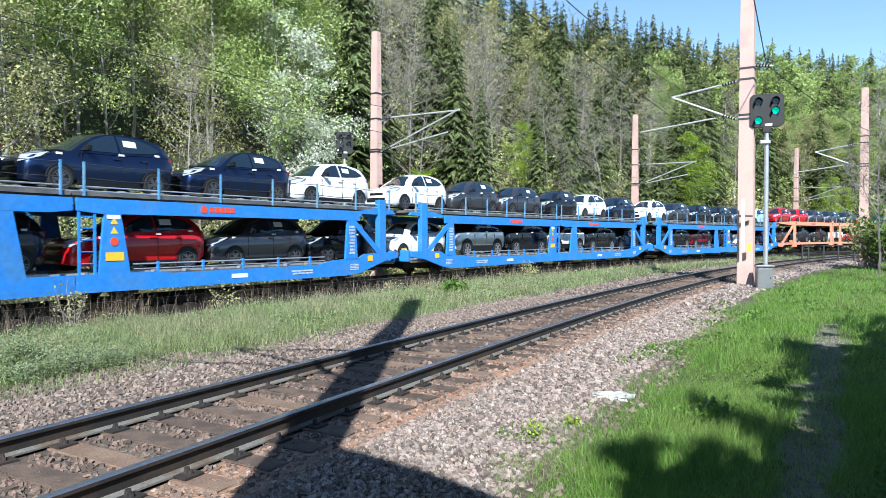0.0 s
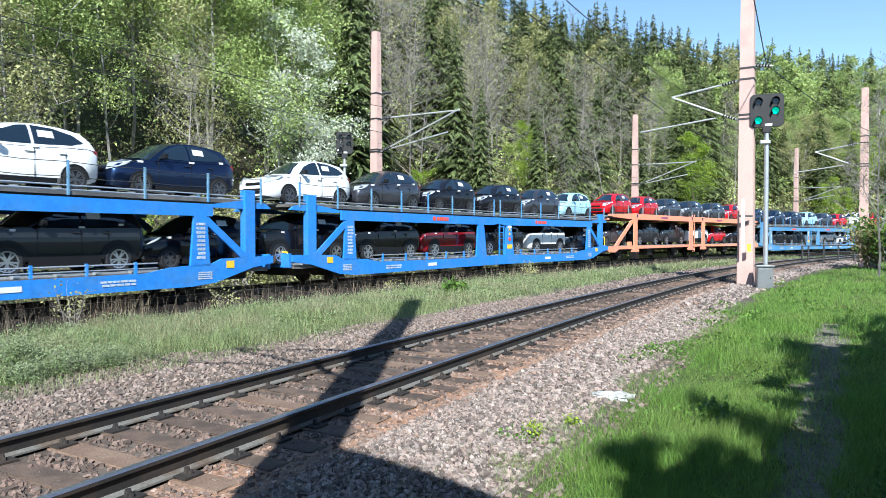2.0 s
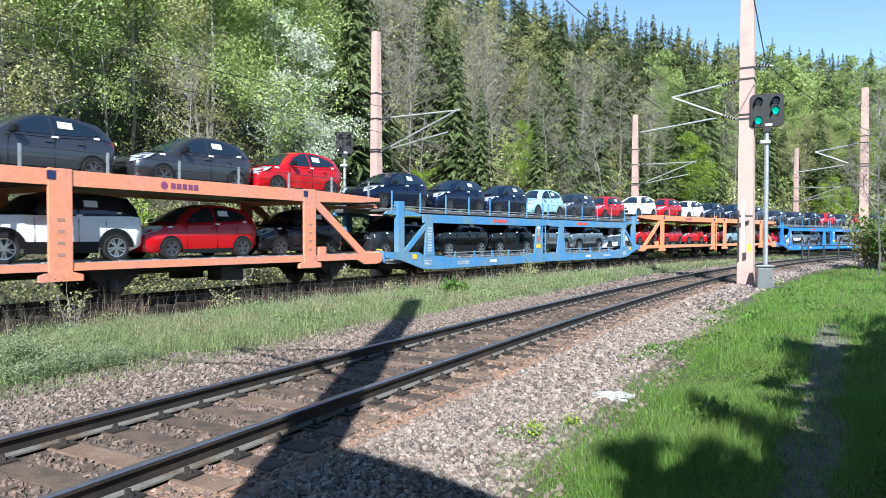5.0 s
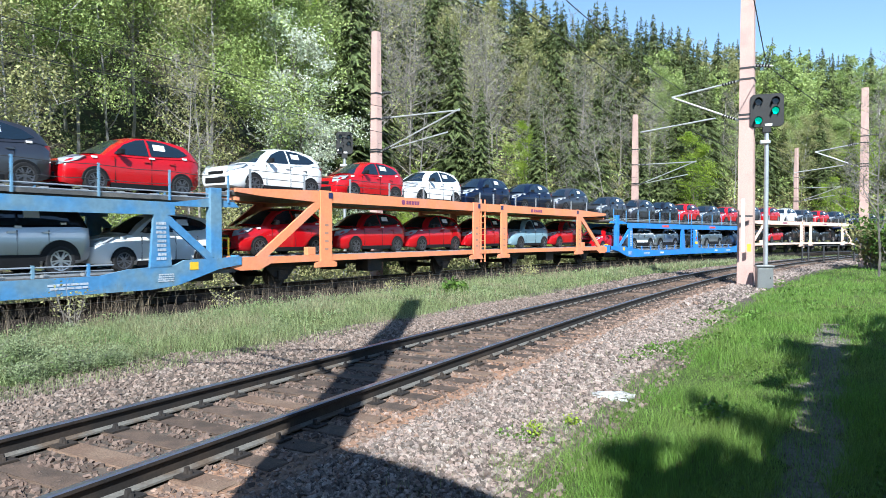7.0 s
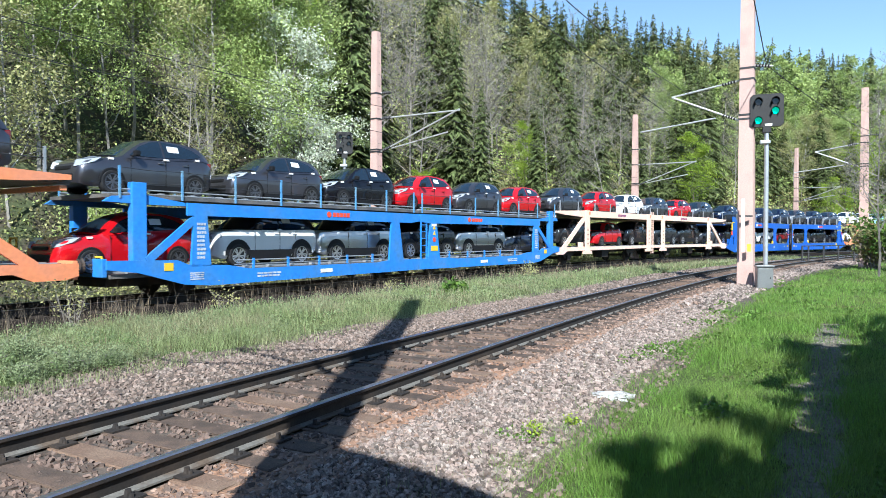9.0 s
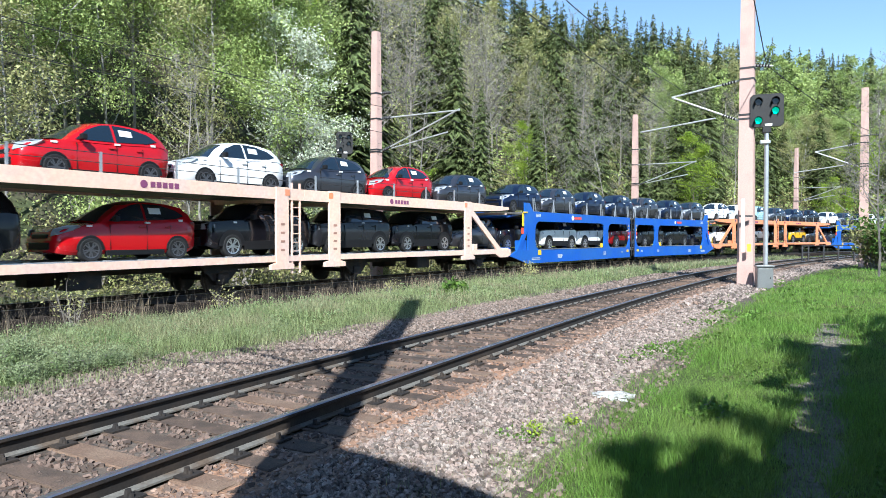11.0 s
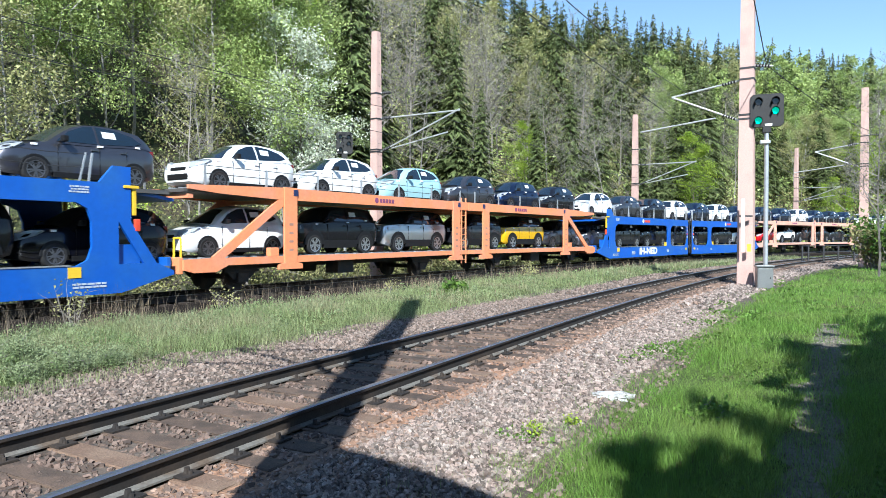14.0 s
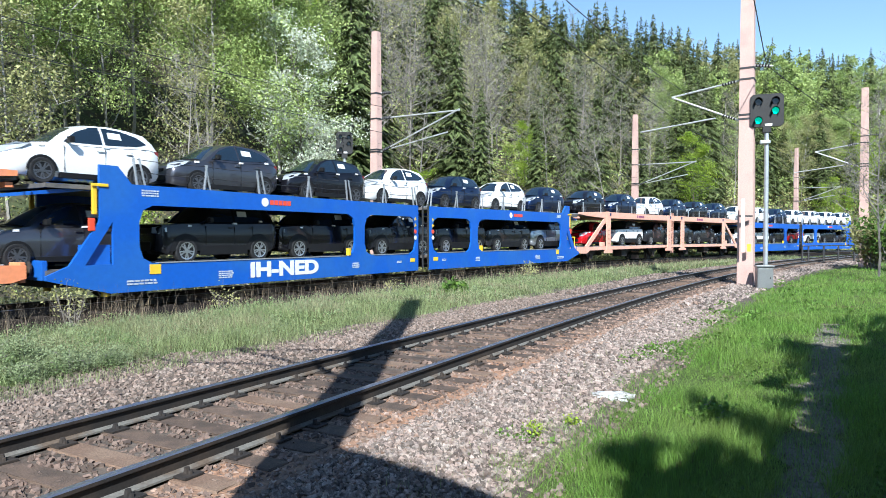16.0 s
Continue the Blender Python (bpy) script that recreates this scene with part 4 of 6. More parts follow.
# ---- masts ----
def mast(x, y, height, base, top, heading, arms, label):
    """A tapered concrete catenary mast with clamps; arms: (z0, reach, z1) tubes towards the track."""
    g = float(land(x, y))
    m = new("catenary_mast")
    m.matrix_basis = pose(x, y, g - 0.3, 0, 0, heading)
    H = height - g + 0.3
    bm = bmesh.new()
    for k in range(6):
        z0, z1 = H * k / 6, H * (k + 1) / 6
        w0, w1 = base + (top - base) * k / 6, base + (top - base) * (k + 1) / 6
        if k == 0:
            ring = [bm.verts.new((sx * w0 / 2, sy * w0 / 2, z0)) for sx, sy in ((-1, -1), (1, -1), (1, 1), (-1, 1))]
        nxt = [bm.verts.new((sx * w1 / 2, sy * w1 / 2, z1)) for sx, sy in ((-1, -1), (1, -1), (1, 1), (-1, 1))]
        for i in range(4):
            bm.faces.new((ring[i], ring[(i + 1) % 4], nxt[(i + 1) % 4], nxt[i]))
        ring = nxt
    bm.faces.new(ring)
    bmesh.ops.bevel(bm, geom=[e for e in bm.edges if abs(e.verts[0].co.z - e.verts[1].co.z) > 0.2], offset=0.03, segments=2, affect="EDGES")
    part("pole", bm, M_CONCRETE, m, smooth_shade=True)
    for z in [a[0] for a in arms]:
        zz = z - g + 0.3
        w = base + (top - base) * zz / H
        bm = box(bmesh.new(), -w / 2 - 0.02, w / 2 + 0.02, -w / 2 - 0.02, w / 2 + 0.02, zz - 0.03, zz + 0.03)
        part("clamp", bm, M_CLAMP, m)
    holes = bmesh.new()
    z = 1.2
    while z < H - 0.4:
        w = base + (top - base) * z / H
        for dx in (-0.05, 0.05):
            box(holes, dx - 0.015, dx + 0.015, -w / 2 - 0.004, -w / 2 + 0.02, z, z + 0.03)
        z += 0.52
    part("step_holes", holes, M_CLAMP, m)
    for z0, reach0, z1, reach1, r in arms:
        w = base / 2
        a, b = (0, -reach0, z0 - g + 0.3), (0, -reach1, z1 - g + 0.3)
        bm = tube(bmesh.new(), a, b, r, n=8)
        arm = part("bracket_arm", bm, M_ARM, m)
        if reach0 < 0.6:
            ins = bmesh.new()
            d = (Vector(b) - Vector(a)).normalized()
            for k in range(5):
                p = Vector(a) + d * (0.12 + 0.10 * k)
                tube(ins, p, p + d * 0.06, 0.07, 0.05, 10)
            part("insulator", ins, M_CLAMP, arm)
    return tagged(m, label, "mast", "catenary masts")
MAST_LABEL = "tapered pinkish concrete catenary mast with steel bracket arms"
M_SIGNAL = material("matt_black_signal_housing", (0.012, 0.012, 0.012), 0.65, vary=0.15)
M_GREEN = material("green_signal_lens", (0.0, 0.50, 0.30), 0.2, vary=0.02, bump=0, glow=0.45)
M_LENS = material("dark_signal_lens", (0.01, 0.01, 0.012), 0.12, vary=0.02, bump=0)
M_CABINET = material("grey_cabinet_paint", (0.20, 0.21, 0.21), 0.4, 0.4, vary=0.1)
M_WIRE = material("dark_wire", (0.05, 0.05, 0.05), 0.6, 0.4, vary=0.1)


def far_mast(x, y, height):
    a = math.atan2(y - TRAIN_C[1], x - TRAIN_C[0])
    return mast(x, y, height, 0.46, 0.31, math.degrees(a) - 90, [(6.95, 0.3, 6.85, 4.6, 0.035), (5.45, 0.3, 6.9, 4.6, 0.035), (5.55, 0.9, 6.0, 4.0, 0.03), (8.1, 0.3, 8.05, 0.75, 0.03)], MAST_LABEL)


far_mast(-3.05, 30.5, 10.9)
far_mast(14.4, 50.0, 10.7)
far_mast(39.2, 74.0, 11.4)


def near_mast(x, y, height, base=0.56, top=0.40, turn=122):
    m = mast(x, y, height, base, top, turn, [(7.35, 0.3, 7.0, 2.7, 0.035), (5.9, 0.3, 7.0, 2.7, 0.035), (6.05, 1.1, 5.75, 3.9, 0.03), (7.75, -0.85, 7.85, -0.2, 0.03)], MAST_LABEL)
    return m


near_mast(11.2, 24.6, 14.0, turn=-122)
near_mast(25.9, 41.0, 10.7, base=0.5, top=0.36, turn=-129)
near_mast(-1.27, 1.05, 14.06, base=0.42, top=0.38, turn=-117.4)


# ---- light signals ----
def signal(name, x, y, head_z, w, h, lit, label, face=0.0):
    g = float(land(x, y))
    s = new(name)
    s.matrix_basis = pose(x, y, g, 0, 0, face)
    z = head_z - g
    part("post", tube(bmesh.new(), (0, 0, 0), (0, 0, z - h / 2), 0.085, 0.075, 14), M_GALV, s)
    bm = bmesh.new()
    c = 0.09
    prism(bm, window_frame_points(-w / 2, w / 2, z - h / 2, z + h / 2, c), -0.08, 0.10)
    head = part("signal_head", bm, M_SIGNAL, s)
    for fx, fz, on in ((-0.26, 0.27, 0), (0.25, 0.27, 0), (0.25, -0.03, 1), (-0.26, -0.31, 1)):
        cx, cz = fx * w, z + fz * h
        bm = bmesh.new()
        r = 0.115 * w
        n = 14
        for k in range(n):
            a0, a1 = math.pi * (k / n * 1.5 - 0.25), math.pi * ((k + 1) / n * 1.5 - 0.25)
            v = [bm.verts.new((cx + q * math.cos(a), yy, cz + q * math.sin(a))) for a, q, yy in ((a0, r * 1.12, -0.08), (a1, r * 1.12, -0.08), (a1, r * 1.05, -0.26), (a0, r * 1.05, -0.26))]
            bm.faces.new(v)
            v2 = [bm.verts.new((cx + q * math.cos(a), yy, cz + q * math.sin(a))) for a, q, yy in ((a0, r * 1.02, -0.08), (a1, r * 1.02, -0.08), (a1, r * 0.97, -0.26), (a0, r * 0.97, -0.26))]
            bm.faces.new(v2)
        part("lamp_hood", bm, M_SIGNAL, head)
        bm = tube(bmesh.new(), (cx, -0.075, cz), (cx, -0.10, cz), r, r * 0.94, 18)
        part("lens", bm, M_GREEN if on and lit else M_LENS, head, "lit green lens" if on and lit else "")
    part("name_plate", box(bmesh.new(), -0.06 * w, 0.16 * w, -0.10, -0.085, z - h / 2 + 0.02, z - h / 2 + 0.10), M_WHITE, s)
    part("head_bracket", box(bmesh.new(), -0.14, 0.14, -0.10, 0.12, z - h / 2 - 0.22, z - h / 2, 0.02), M_SIGNAL, s)
    part("lower_bracket", box(bmesh.new(), -0.22, 0.12, -0.14, 0.10, z - h / 2 - 0.62, z - h / 2 - 0.50, 0.02), M_GALV, s)
    return tagged(s, label, "railway signal", "light signals")


signal("light_signal", 11.69, 24.12, 6.14, 1.09, 1.17, True, "black four-lamp light signal showing green on a steel post", -22)
signal("light_signal", -4.75, 32.2, 6.1, 0.78, 1.05, False, "unlit black light signal on a post among bushes", 12)


def cabinet():
    x, y = 11.38, 23.6
    g = float(land(x, y))
    c = new("signal_cabinet")
    c.matrix_basis = pose(x, y, g, 0, 0, -14)
    part("body", box(bmesh.new(), -0.25, 0.27, -0.22, 0.22, 0.0, 0.80, 0.02), M_CABINET, c)
    part("lid", box(bmesh.new(), -0.29, 0.31, -0.26, 0.26, 0.80, 0.86, 0.015), M_CABINET, c)
    part("door", box(bmesh.new(), -0.20, 0.22, -0.235, -0.222, 0.06, 0.75, 0.004), M_CABINET, c)
    part("lock", box(bmesh.new(), 0.15, 0.18, -0.25, -0.236, 0.38, 0.46), M_CLAMP, c)
    tagged(c, "small grey metal signal cabinet beside the concrete mast", "cabinet")


cabinet()


def mast_board():
    """White number board with an orange sticker strapped to the big mast."""
    b = new("mast_board")
    b.matrix_basis = pose(10.85, 24.03, 0, 0, 0, -9)
    part("board", box(bmesh.new(), -0.10, 0.03, -0.03, 0.0, 1.05, 2.95, 0.01), M_WHITE, b)
    part("sticker", box(bmesh.new(), 0.12, 0.24, -0.03, -0.005, 1.05, 1.32), M_YELLOW, b)
    part("bracket", box(bmesh.new(), -0.12, 0.30, -0.01, 0.12, 2.30, 2.36), M_CLAMP, b)
    tagged(b, "narrow white board with an orange sticker strapped to the mast", "sign board")


mast_board()


# ---- overhead wires ----
def wire(points, r, name="overhead_wire", label="thin dark overhead wire between the masts"):
    """points: ends of the spans; each span sags."""
    bm = bmesh.new()
    for (x0, y0, z0), (x1, y1, z1), sag in points:
        n = 10
        p = [Vector((x0 + (x1 - x0) * k / n, y0 + (y1 - y0) * k / n, z0 + (z1 - z0) * k / n - 4 * sag * (k / n) * (1 - k / n))) for k in range(n + 1)]
        polytube(bm, p, r)
    return tagged(part(name, bm, M_WIRE), label, "overhead wire", "overhead wires")


NS = (-26.0, 3.2, 29.8, 54.0, 80.0, 106.0)
wire([((*near_line(a)[:2], 7.0), (*near_line(b)[:2], 7.0), 0.55) for a, b in zip(NS, NS[1:])], 0.011)
wire([((*near_line(a)[:2], 5.65), (*near_line(b)[:2], 5.65), 0.03) for a, b in zip(NS, NS[1:])], 0.011)
FS = (-28.0, 4.0, 34.8, 62.0, 91.5, 121.0)
wire([((*train_line(a)[:2], 6.9), (*train_line(b)[:2], 6.9), 0.55) for a, b in zip(FS, FS[1:])], 0.011)
wire([((*train_line(a)[:2], 5.65), (*train_line(b)[:2], 5.65), 0.03) for a, b in zip(FS, FS[1:])], 0.011)
wire([((-0.9, 0.6, 8.3), (11.8, 24.4, 7.85), 0.25), ((11.8, 24.4, 7.85), (26.6, 40.8, 7.85), 0.3)], 0.016, label="dark feeder cable slung beside the masts")


# ---- tracks ----
def rail_mesh(line, s0, s1, off, step):
    """A flat-bottomed rail swept along a track; top of the head at z = 0."""
    prof = [(-0.036, -0.035), (-0.036, -0.010), (-0.026, 0.0), (0.026, 0.0), (0.036, -0.010), (0.036, -0.035), (0.010, -0.050), (0.010, -0.135), (0.0625, -0.150), (0.0625, -0.165), (-0.0625, -0.165), (-0.0625, -0.150), (-0.010, -0.135), (-0.010, -0.050)]
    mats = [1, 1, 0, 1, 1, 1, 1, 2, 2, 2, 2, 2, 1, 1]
    bm = bmesh.new()
    rings = []
    for s in np.arange(s0, s1 + step / 2, step):
        x, y, a = line(float(s), off)
        rings.append([bm.verts.new((x + u * math.cos(a), y - u * math.sin(a), z)) for u, z in prof])
    n = len(prof)
    for p, q in zip(rings, rings[1:]):
        for i in range(n):
            f = bm.faces.new((p[i], p[(i + 1) % n], q[(i + 1) % n], q[i]))
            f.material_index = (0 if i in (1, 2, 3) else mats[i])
    bm.faces.new(rings[0]), bm.faces.new(rings[-1])
    return bm


def strip_mesh(name, line, s0, s1, step, offs, mat, lift):
    rows = []
    for s in np.arange(s0, s1 + step / 2, step):
        rows.append([line(float(s), -o)[:2] for o in offs])
    P = np.array(rows)
    Z = land(P[..., 0], P[..., 1]) + lift
    i = np.arange(P.shape[0] * P.shape[1]).reshape(P.shape[:2])
    me = bpy.data.meshes.new(name)
    me.from_pydata(np.concatenate([P, Z[..., None]], -1).reshape(-1, 3).tolist(), [], np.stack([i[:-1, :-1], i[:-1, 1:], i[1:, 1:], i[1:, :-1]], -1).reshape(-1, 4).tolist())
    me.materials.append(mat)
    me.shade_smooth()
    return new(name, me)


M_BED = material("grey_brown_ballast_fines", (0.100, 0.076, 0.059), 0.95, vary=0.5, scale=1.2, fine=24, second=(0.062, 0.048, 0.037), bump=1.0)
# near-black: the train's shade is put into the far bed's colour
M_BED_SHADED = material("dark_oily_ballast", (0.017, 0.014, 0.012), 0.95, vary=0.5, scale=1.2, fine=24, second=(0.025, 0.020, 0.017), bump=1.0, spec=0.05)
bed = tagged(strip_mesh("ballast_bed", near_line, -20, 125, 0.5, np.linspace(-3.5, 3.1, 23), M_BED, 0.025), "crushed stone ballast bed of the empty track", "ballast bed", kind="structure")
M_BED_RUST = material("rust_stained_fines", (0.281, 0.156, 0.094), 0.95, vary=0.4, scale=1.6, fine=30, second=(0.172, 0.121, 0.090), bump=1.0)
tagged(strip_mesh("rust_stained_bed", near_line, -2, 60, 0.5, np.linspace(0.84, 1.55, 4), M_BED_RUST, 0.030), "rust-stained fines along the outer rail", "ballast bed", kind="structure")
far_bed = tagged(strip_mesh("ballast_bed_far", train_line, -60, 140, 1.0, np.linspace(-2.3, 3.9, 15), M_BED_SHADED, 0.03), "dark ballast bed under the train, shade put into its colour", "ballast bed", kind="structure")
track = tagged(new("railway_track"), "empty curved railway track with timber sleepers", "railway track", kind="structure")
for off in (0.7525, -0.7525):
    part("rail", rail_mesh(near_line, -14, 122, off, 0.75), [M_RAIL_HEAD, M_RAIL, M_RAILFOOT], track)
far_track = tagged(new("railway_track_far"), "curved railway track that the train runs on", "railway track", kind="structure")
for off in (0.7525, -0.7525):
    part("rail", rail_mesh(train_line, -60, 138, off, 1.5), [M_RAIL_HEAD, M_RAIL, M_RAIL], far_track)


def sleeper_mesh(seed):
    rnd = random.Random(seed)
    bm = bmesh.new()
    box(bm, -1.30, 1.30, -0.115, 0.115, -0.30, -0.168, 0.012)
    for v in bm.verts:
        v.co += Vector((rnd.uniform(-0.02, 0.02), rnd.uniform(-0.008, 0.008), rnd.uniform(-0.006, 0.004)))
    me = bpy.data.meshes.new("sleeper")
    bmesh.ops.recalc_face_normals(bm, faces=bm.faces)
    bm.to_mesh(me)
    bm.free()
    me.materials.append(M_SLEEPER)
    return me


SLEEPERS = [sleeper_mesh(k) for k in range(6)]
SLEEPERS_RUST = [m.copy() for m in SLEEPERS]
for m in SLEEPERS_RUST:
    m.materials.clear()
    m.materials.append(M_SLEEPER_RUST)
_rnd = random.Random(4)
SPACING, FIRST = 0.4874, 7.542 - 26 * 0.4874 - 0.11
fix = bmesh.new()
for k in range(232):
    s = FIRST + SPACING * k
    x, y, a = near_line(s)
    ob = new("sleeper", (SLEEPERS if _rnd.random() < 0.75 else SLEEPERS_RUST)[k % 6])
    ob.parent = track
    ob.matrix_basis = pose(x, y, 0, 0, 0, -math.degrees(a) + _rnd.uniform(-0.6, 0.6))
    if s < 40:
        ca, sa = math.cos(a), -math.sin(a)
        for off in (-0.7525, 0.7525):
            for d, w, h in ((-0.105, 0.03, -0.105), (0.105, 0.03, -0.105), (-0.145, 0.02, -0.125), (0.145, 0.02, -0.125)):
                px, py = x + (off + d) * ca, y + (off + d) * sa
                tube(fix, (px, py, -0.165), (px, py, h), w, w * 0.7, 6)
            v = [fix.verts.new((x + (off + u) * ca - w * sa, y + (off + u) * sa + w * ca, z)) for z in (-0.166, -0.150) for u, w in ((-0.19, -0.085), (0.19, -0.085), (0.19, 0.085), (-0.19, 0.085))]
            fix.faces.new(v[4:])
            for i in range(4):
                fix.faces.new((v[i], v[(i + 1) % 4], v[4 + (i + 1) % 4], v[4 + i]))
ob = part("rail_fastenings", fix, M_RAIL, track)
tagged(ob, kind="stuff")
bm = bmesh.new()
for k in range(210):
    x, y, a = train_line(-8 + 0.62 * k)
    c, s_ = math.cos(a), -math.sin(a)
    v = [bm.verts.new((x + u * c - w * s_, y + u * s_ + w * c, z)) for z in (-0.30, -0.165) for u, w in ((-1.3, -0.12), (1.3, -0.12), (1.3, 0.12), (-1.3, 0.12))]
    bm.faces.new(v[4:])
    for i in range(4):
        bm.faces.new((v[i], v[(i + 1) % 4], v[4 + (i + 1) % 4], v[4 + i]))
# far sleepers, coloured darker to carry the shade under the wagons
M_SLEEPER_SHADED = material("oil_blackened_timber", (0.035, 0.028, 0.024), 0.85, vary=0.3, scale=5, fine=60, second=(0.05, 0.042, 0.036), bump=0.5, spec=0.1)
tagged(part("far_sleepers", bm, M_SLEEPER_SHADED, far_track), kind="stuff")


# ---- loose stones ----
def mesh_from(name, verts, faces, mat, flat=True):
    """One mesh from arrays: verts (n, 3), faces (m, k)."""
    me = bpy.data.meshes.new(name)
    verts, faces = np.asarray(verts, np.float32), np.asarray(faces, np.int32)
    m, k = faces.shape
    me.vertices.add(len(verts))
    me.vertices.foreach_set("co", verts.ravel())
    me.loops.add(m * k)
    me.loops.foreach_set("vertex_index", faces.ravel())
    me.polygons.add(m)
    me.polygons.foreach_set("loop_start", np.arange(0, m * k, k, dtype=np.int32))
    me.polygons.foreach_set("loop_total", np.full(m, k, np.int32))
    me.update(calc_edges=True)
    me.materials.append(mat)
    me.shade_flat()
    return me


RNG = np.random.default_rng(11)
CUBE = np.array([(-1, -1, -1), (1, -1, -1), (1, 1, -1), (-1, 1, -1), (-1, -1, 1), (1, -1, 1), (1, 1, 1), (-1, 1, 1)], float)
CUBE_F = np.array([(0, 3, 2, 1), (4, 5, 6, 7), (0, 1, 5, 4), (1, 2, 6, 5), (2, 3, 7, 6), (3, 0, 4, 7)])


def turns(n):
    q = RNG.normal(size=(n, 4))
    q /= np.linalg.norm(q, axis=1)[:, None]
    w, x, y, z = q.T
    return np.stack([1 - 2 * (y * y + z * z), 2 * (x * y - z * w), 2 * (x * z + y * w), 2 * (x * y + z * w), 1 - 2 * (x * x + z * z), 2 * (y * z - x * w), 2 * (x * z - y * w), 2 * (y * z + x * w), 1 - 2 * (x * x + y * y)], -1).reshape(n, 3, 3)


def stones(name, s, n, size, mat, label, parent, sink=0.2):
    """Broken stones at (s along, n right of) the near track."""
    k = len(s)
    px, py, a = np.interp(s, _s, NEAR_XS), np.interp(s, _s, NEAR_YS), np.interp(s, _s, _h)
    x, y = px + n * np.cos(a), py - n * np.sin(a)
    z = land(x, y) + 0.02
    shape = CUBE[None] * RNG.uniform(0.55, 1.0, (k, 1, 3)) * RNG.uniform(0.62, 1.1, (k, 8, 1)) + RNG.normal(0, 0.2, (k, 8, 3))
    v = np.einsum("kij,kvj->kvi", turns(k), shape) * (size * 0.5)[:, None, None]
    v += np.stack([x, y, z + size * (0.5 - sink) * 0.5], -1)[:, None]
    f = CUBE_F[None] + (np.arange(k) * 8)[:, None, None]
    ob = new(name, mesh_from(name, v.reshape(-1, 3), f.reshape(-1, 4), mat))
    return tagged(ob, label, "ballast stones", kind="stuff")


def spread(s0, s1, n0, n1, count):
    return RNG.uniform(s0, s1, count), RNG.uniform(n0, n1, count)


M_STONE = material("pinkish_grey_crushed_stone", (0.172, 0.126, 0.102), 0.9, vary=0.25, scale=6, fine=40, second=(0.201, 0.161, 0.135), bump=0.6, random_each=0.45)
M_STONE_PALE = material("pale_crushed_stone", (0.225, 0.173, 0.148), 0.9, vary=0.3, scale=9, fine=60, second=(0.258, 0.216, 0.187), bump=0.8, random_each=0.6)
M_STONE_DARK = material("grimy_crushed_stone", (0.123, 0.087, 0.069), 0.9, vary=0.2, scale=6, fine=40, second=(0.151, 0.101, 0.079), bump=0.4, random_each=0.5)
M_STONE_RUST = material("rust_stained_stone", (0.218, 0.144, 0.106), 0.9, vary=0.2, scale=6, fine=40, second=(0.246, 0.185, 0.151), bump=0.4, random_each=0.45)


def keep_between(s, n, spare):
    """Leave the sleepers' tops and rails free."""
    phase = np.abs((s - FIRST + SPACING / 2) % SPACING - SPACING / 2)
    free = (phase > 0.135) | (np.abs(n) > 1.34) | (RNG.random(len(s)) < spare)
    return free & (np.abs(np.abs(n) - 0.7525) > 0.09)


STONE_WORDS = {"ballast_stones_pale": "pale pinkish crushed stones on the ballast shoulder", "ballast_stones_rusty": "rust-stained crushed stones beside the rail", "ballast_stones_grimy": "grimy dark stones between the sleepers", "ballast_stones_grey": "grey-brown crushed stones of the ballast"}
for nm, mat, bands in (("ballast_stones_pale", M_STONE_PALE, ((2.0, 9.5, 1.55, 2.95, 12500, 0.041), (9.5, 20, 1.55, 2.9, 8000, 0.052), (20, 60, 1.5, 2.8, 3800, 0.08))),
                       ("ballast_stones_rusty", M_STONE_RUST, ((2.0, 10, 0.85, 1.85, 3000, 0.036), (10, 22, 0.85, 2.0, 2600, 0.048), (22, 50, 0.85, 1.8, 1000, 0.07))),
                       ("ballast_stones_grimy", M_STONE_DARK, ((0.5, 10, -1.35, 1.4, 9500, 0.044), (10, 22, -1.35, 1.4, 3200, 0.065), (22, 60, -1.4, 1.4, 1800, 0.085))),
                       ("ballast_stones_grey", M_STONE, ((-1.0, 10, -3.7, -0.86, 12000, 0.042), (10, 22, -3.3, -0.86, 7000, 0.053), (22, 60, -3.1, -0.9, 2800, 0.08), (2, 20, 1.5, 3.3, 5000, 0.04)))):
    S, N, Z = [], [], []
    for s0, s1, n0, n1, count, size in bands:
        a, b = spread(s0, s1, n0, n1, count)
        ok = keep_between(a, b, 0.05)
        S.append(a[ok]), N.append(b[ok]), Z.append(RNG.uniform(0.6, 1.35, ok.sum()) * size)
    Z = np.concatenate(Z)
    stones(nm, np.concatenate(S), np.concatenate(N), Z, mat, STONE_WORDS[nm], bed, 0.15)


# ---- leaves, blades and trees ----
def tilt_frames(n, up=0.0):
    """Random unit triples; up pulls the first axis towards the sky."""
    a = RNG.normal(size=(n, 3))
    a[:, 2] += up * 1.2
    a[:, 1] -= up * 0.8
    a /= np.linalg.norm(a, axis=1)[:, None]
    b = np.cross(a, RNG.normal(size=(n, 3)))
    b /= np.linalg.norm(b, axis=1)[:, None]
    return a, b, np.cross(a, b)


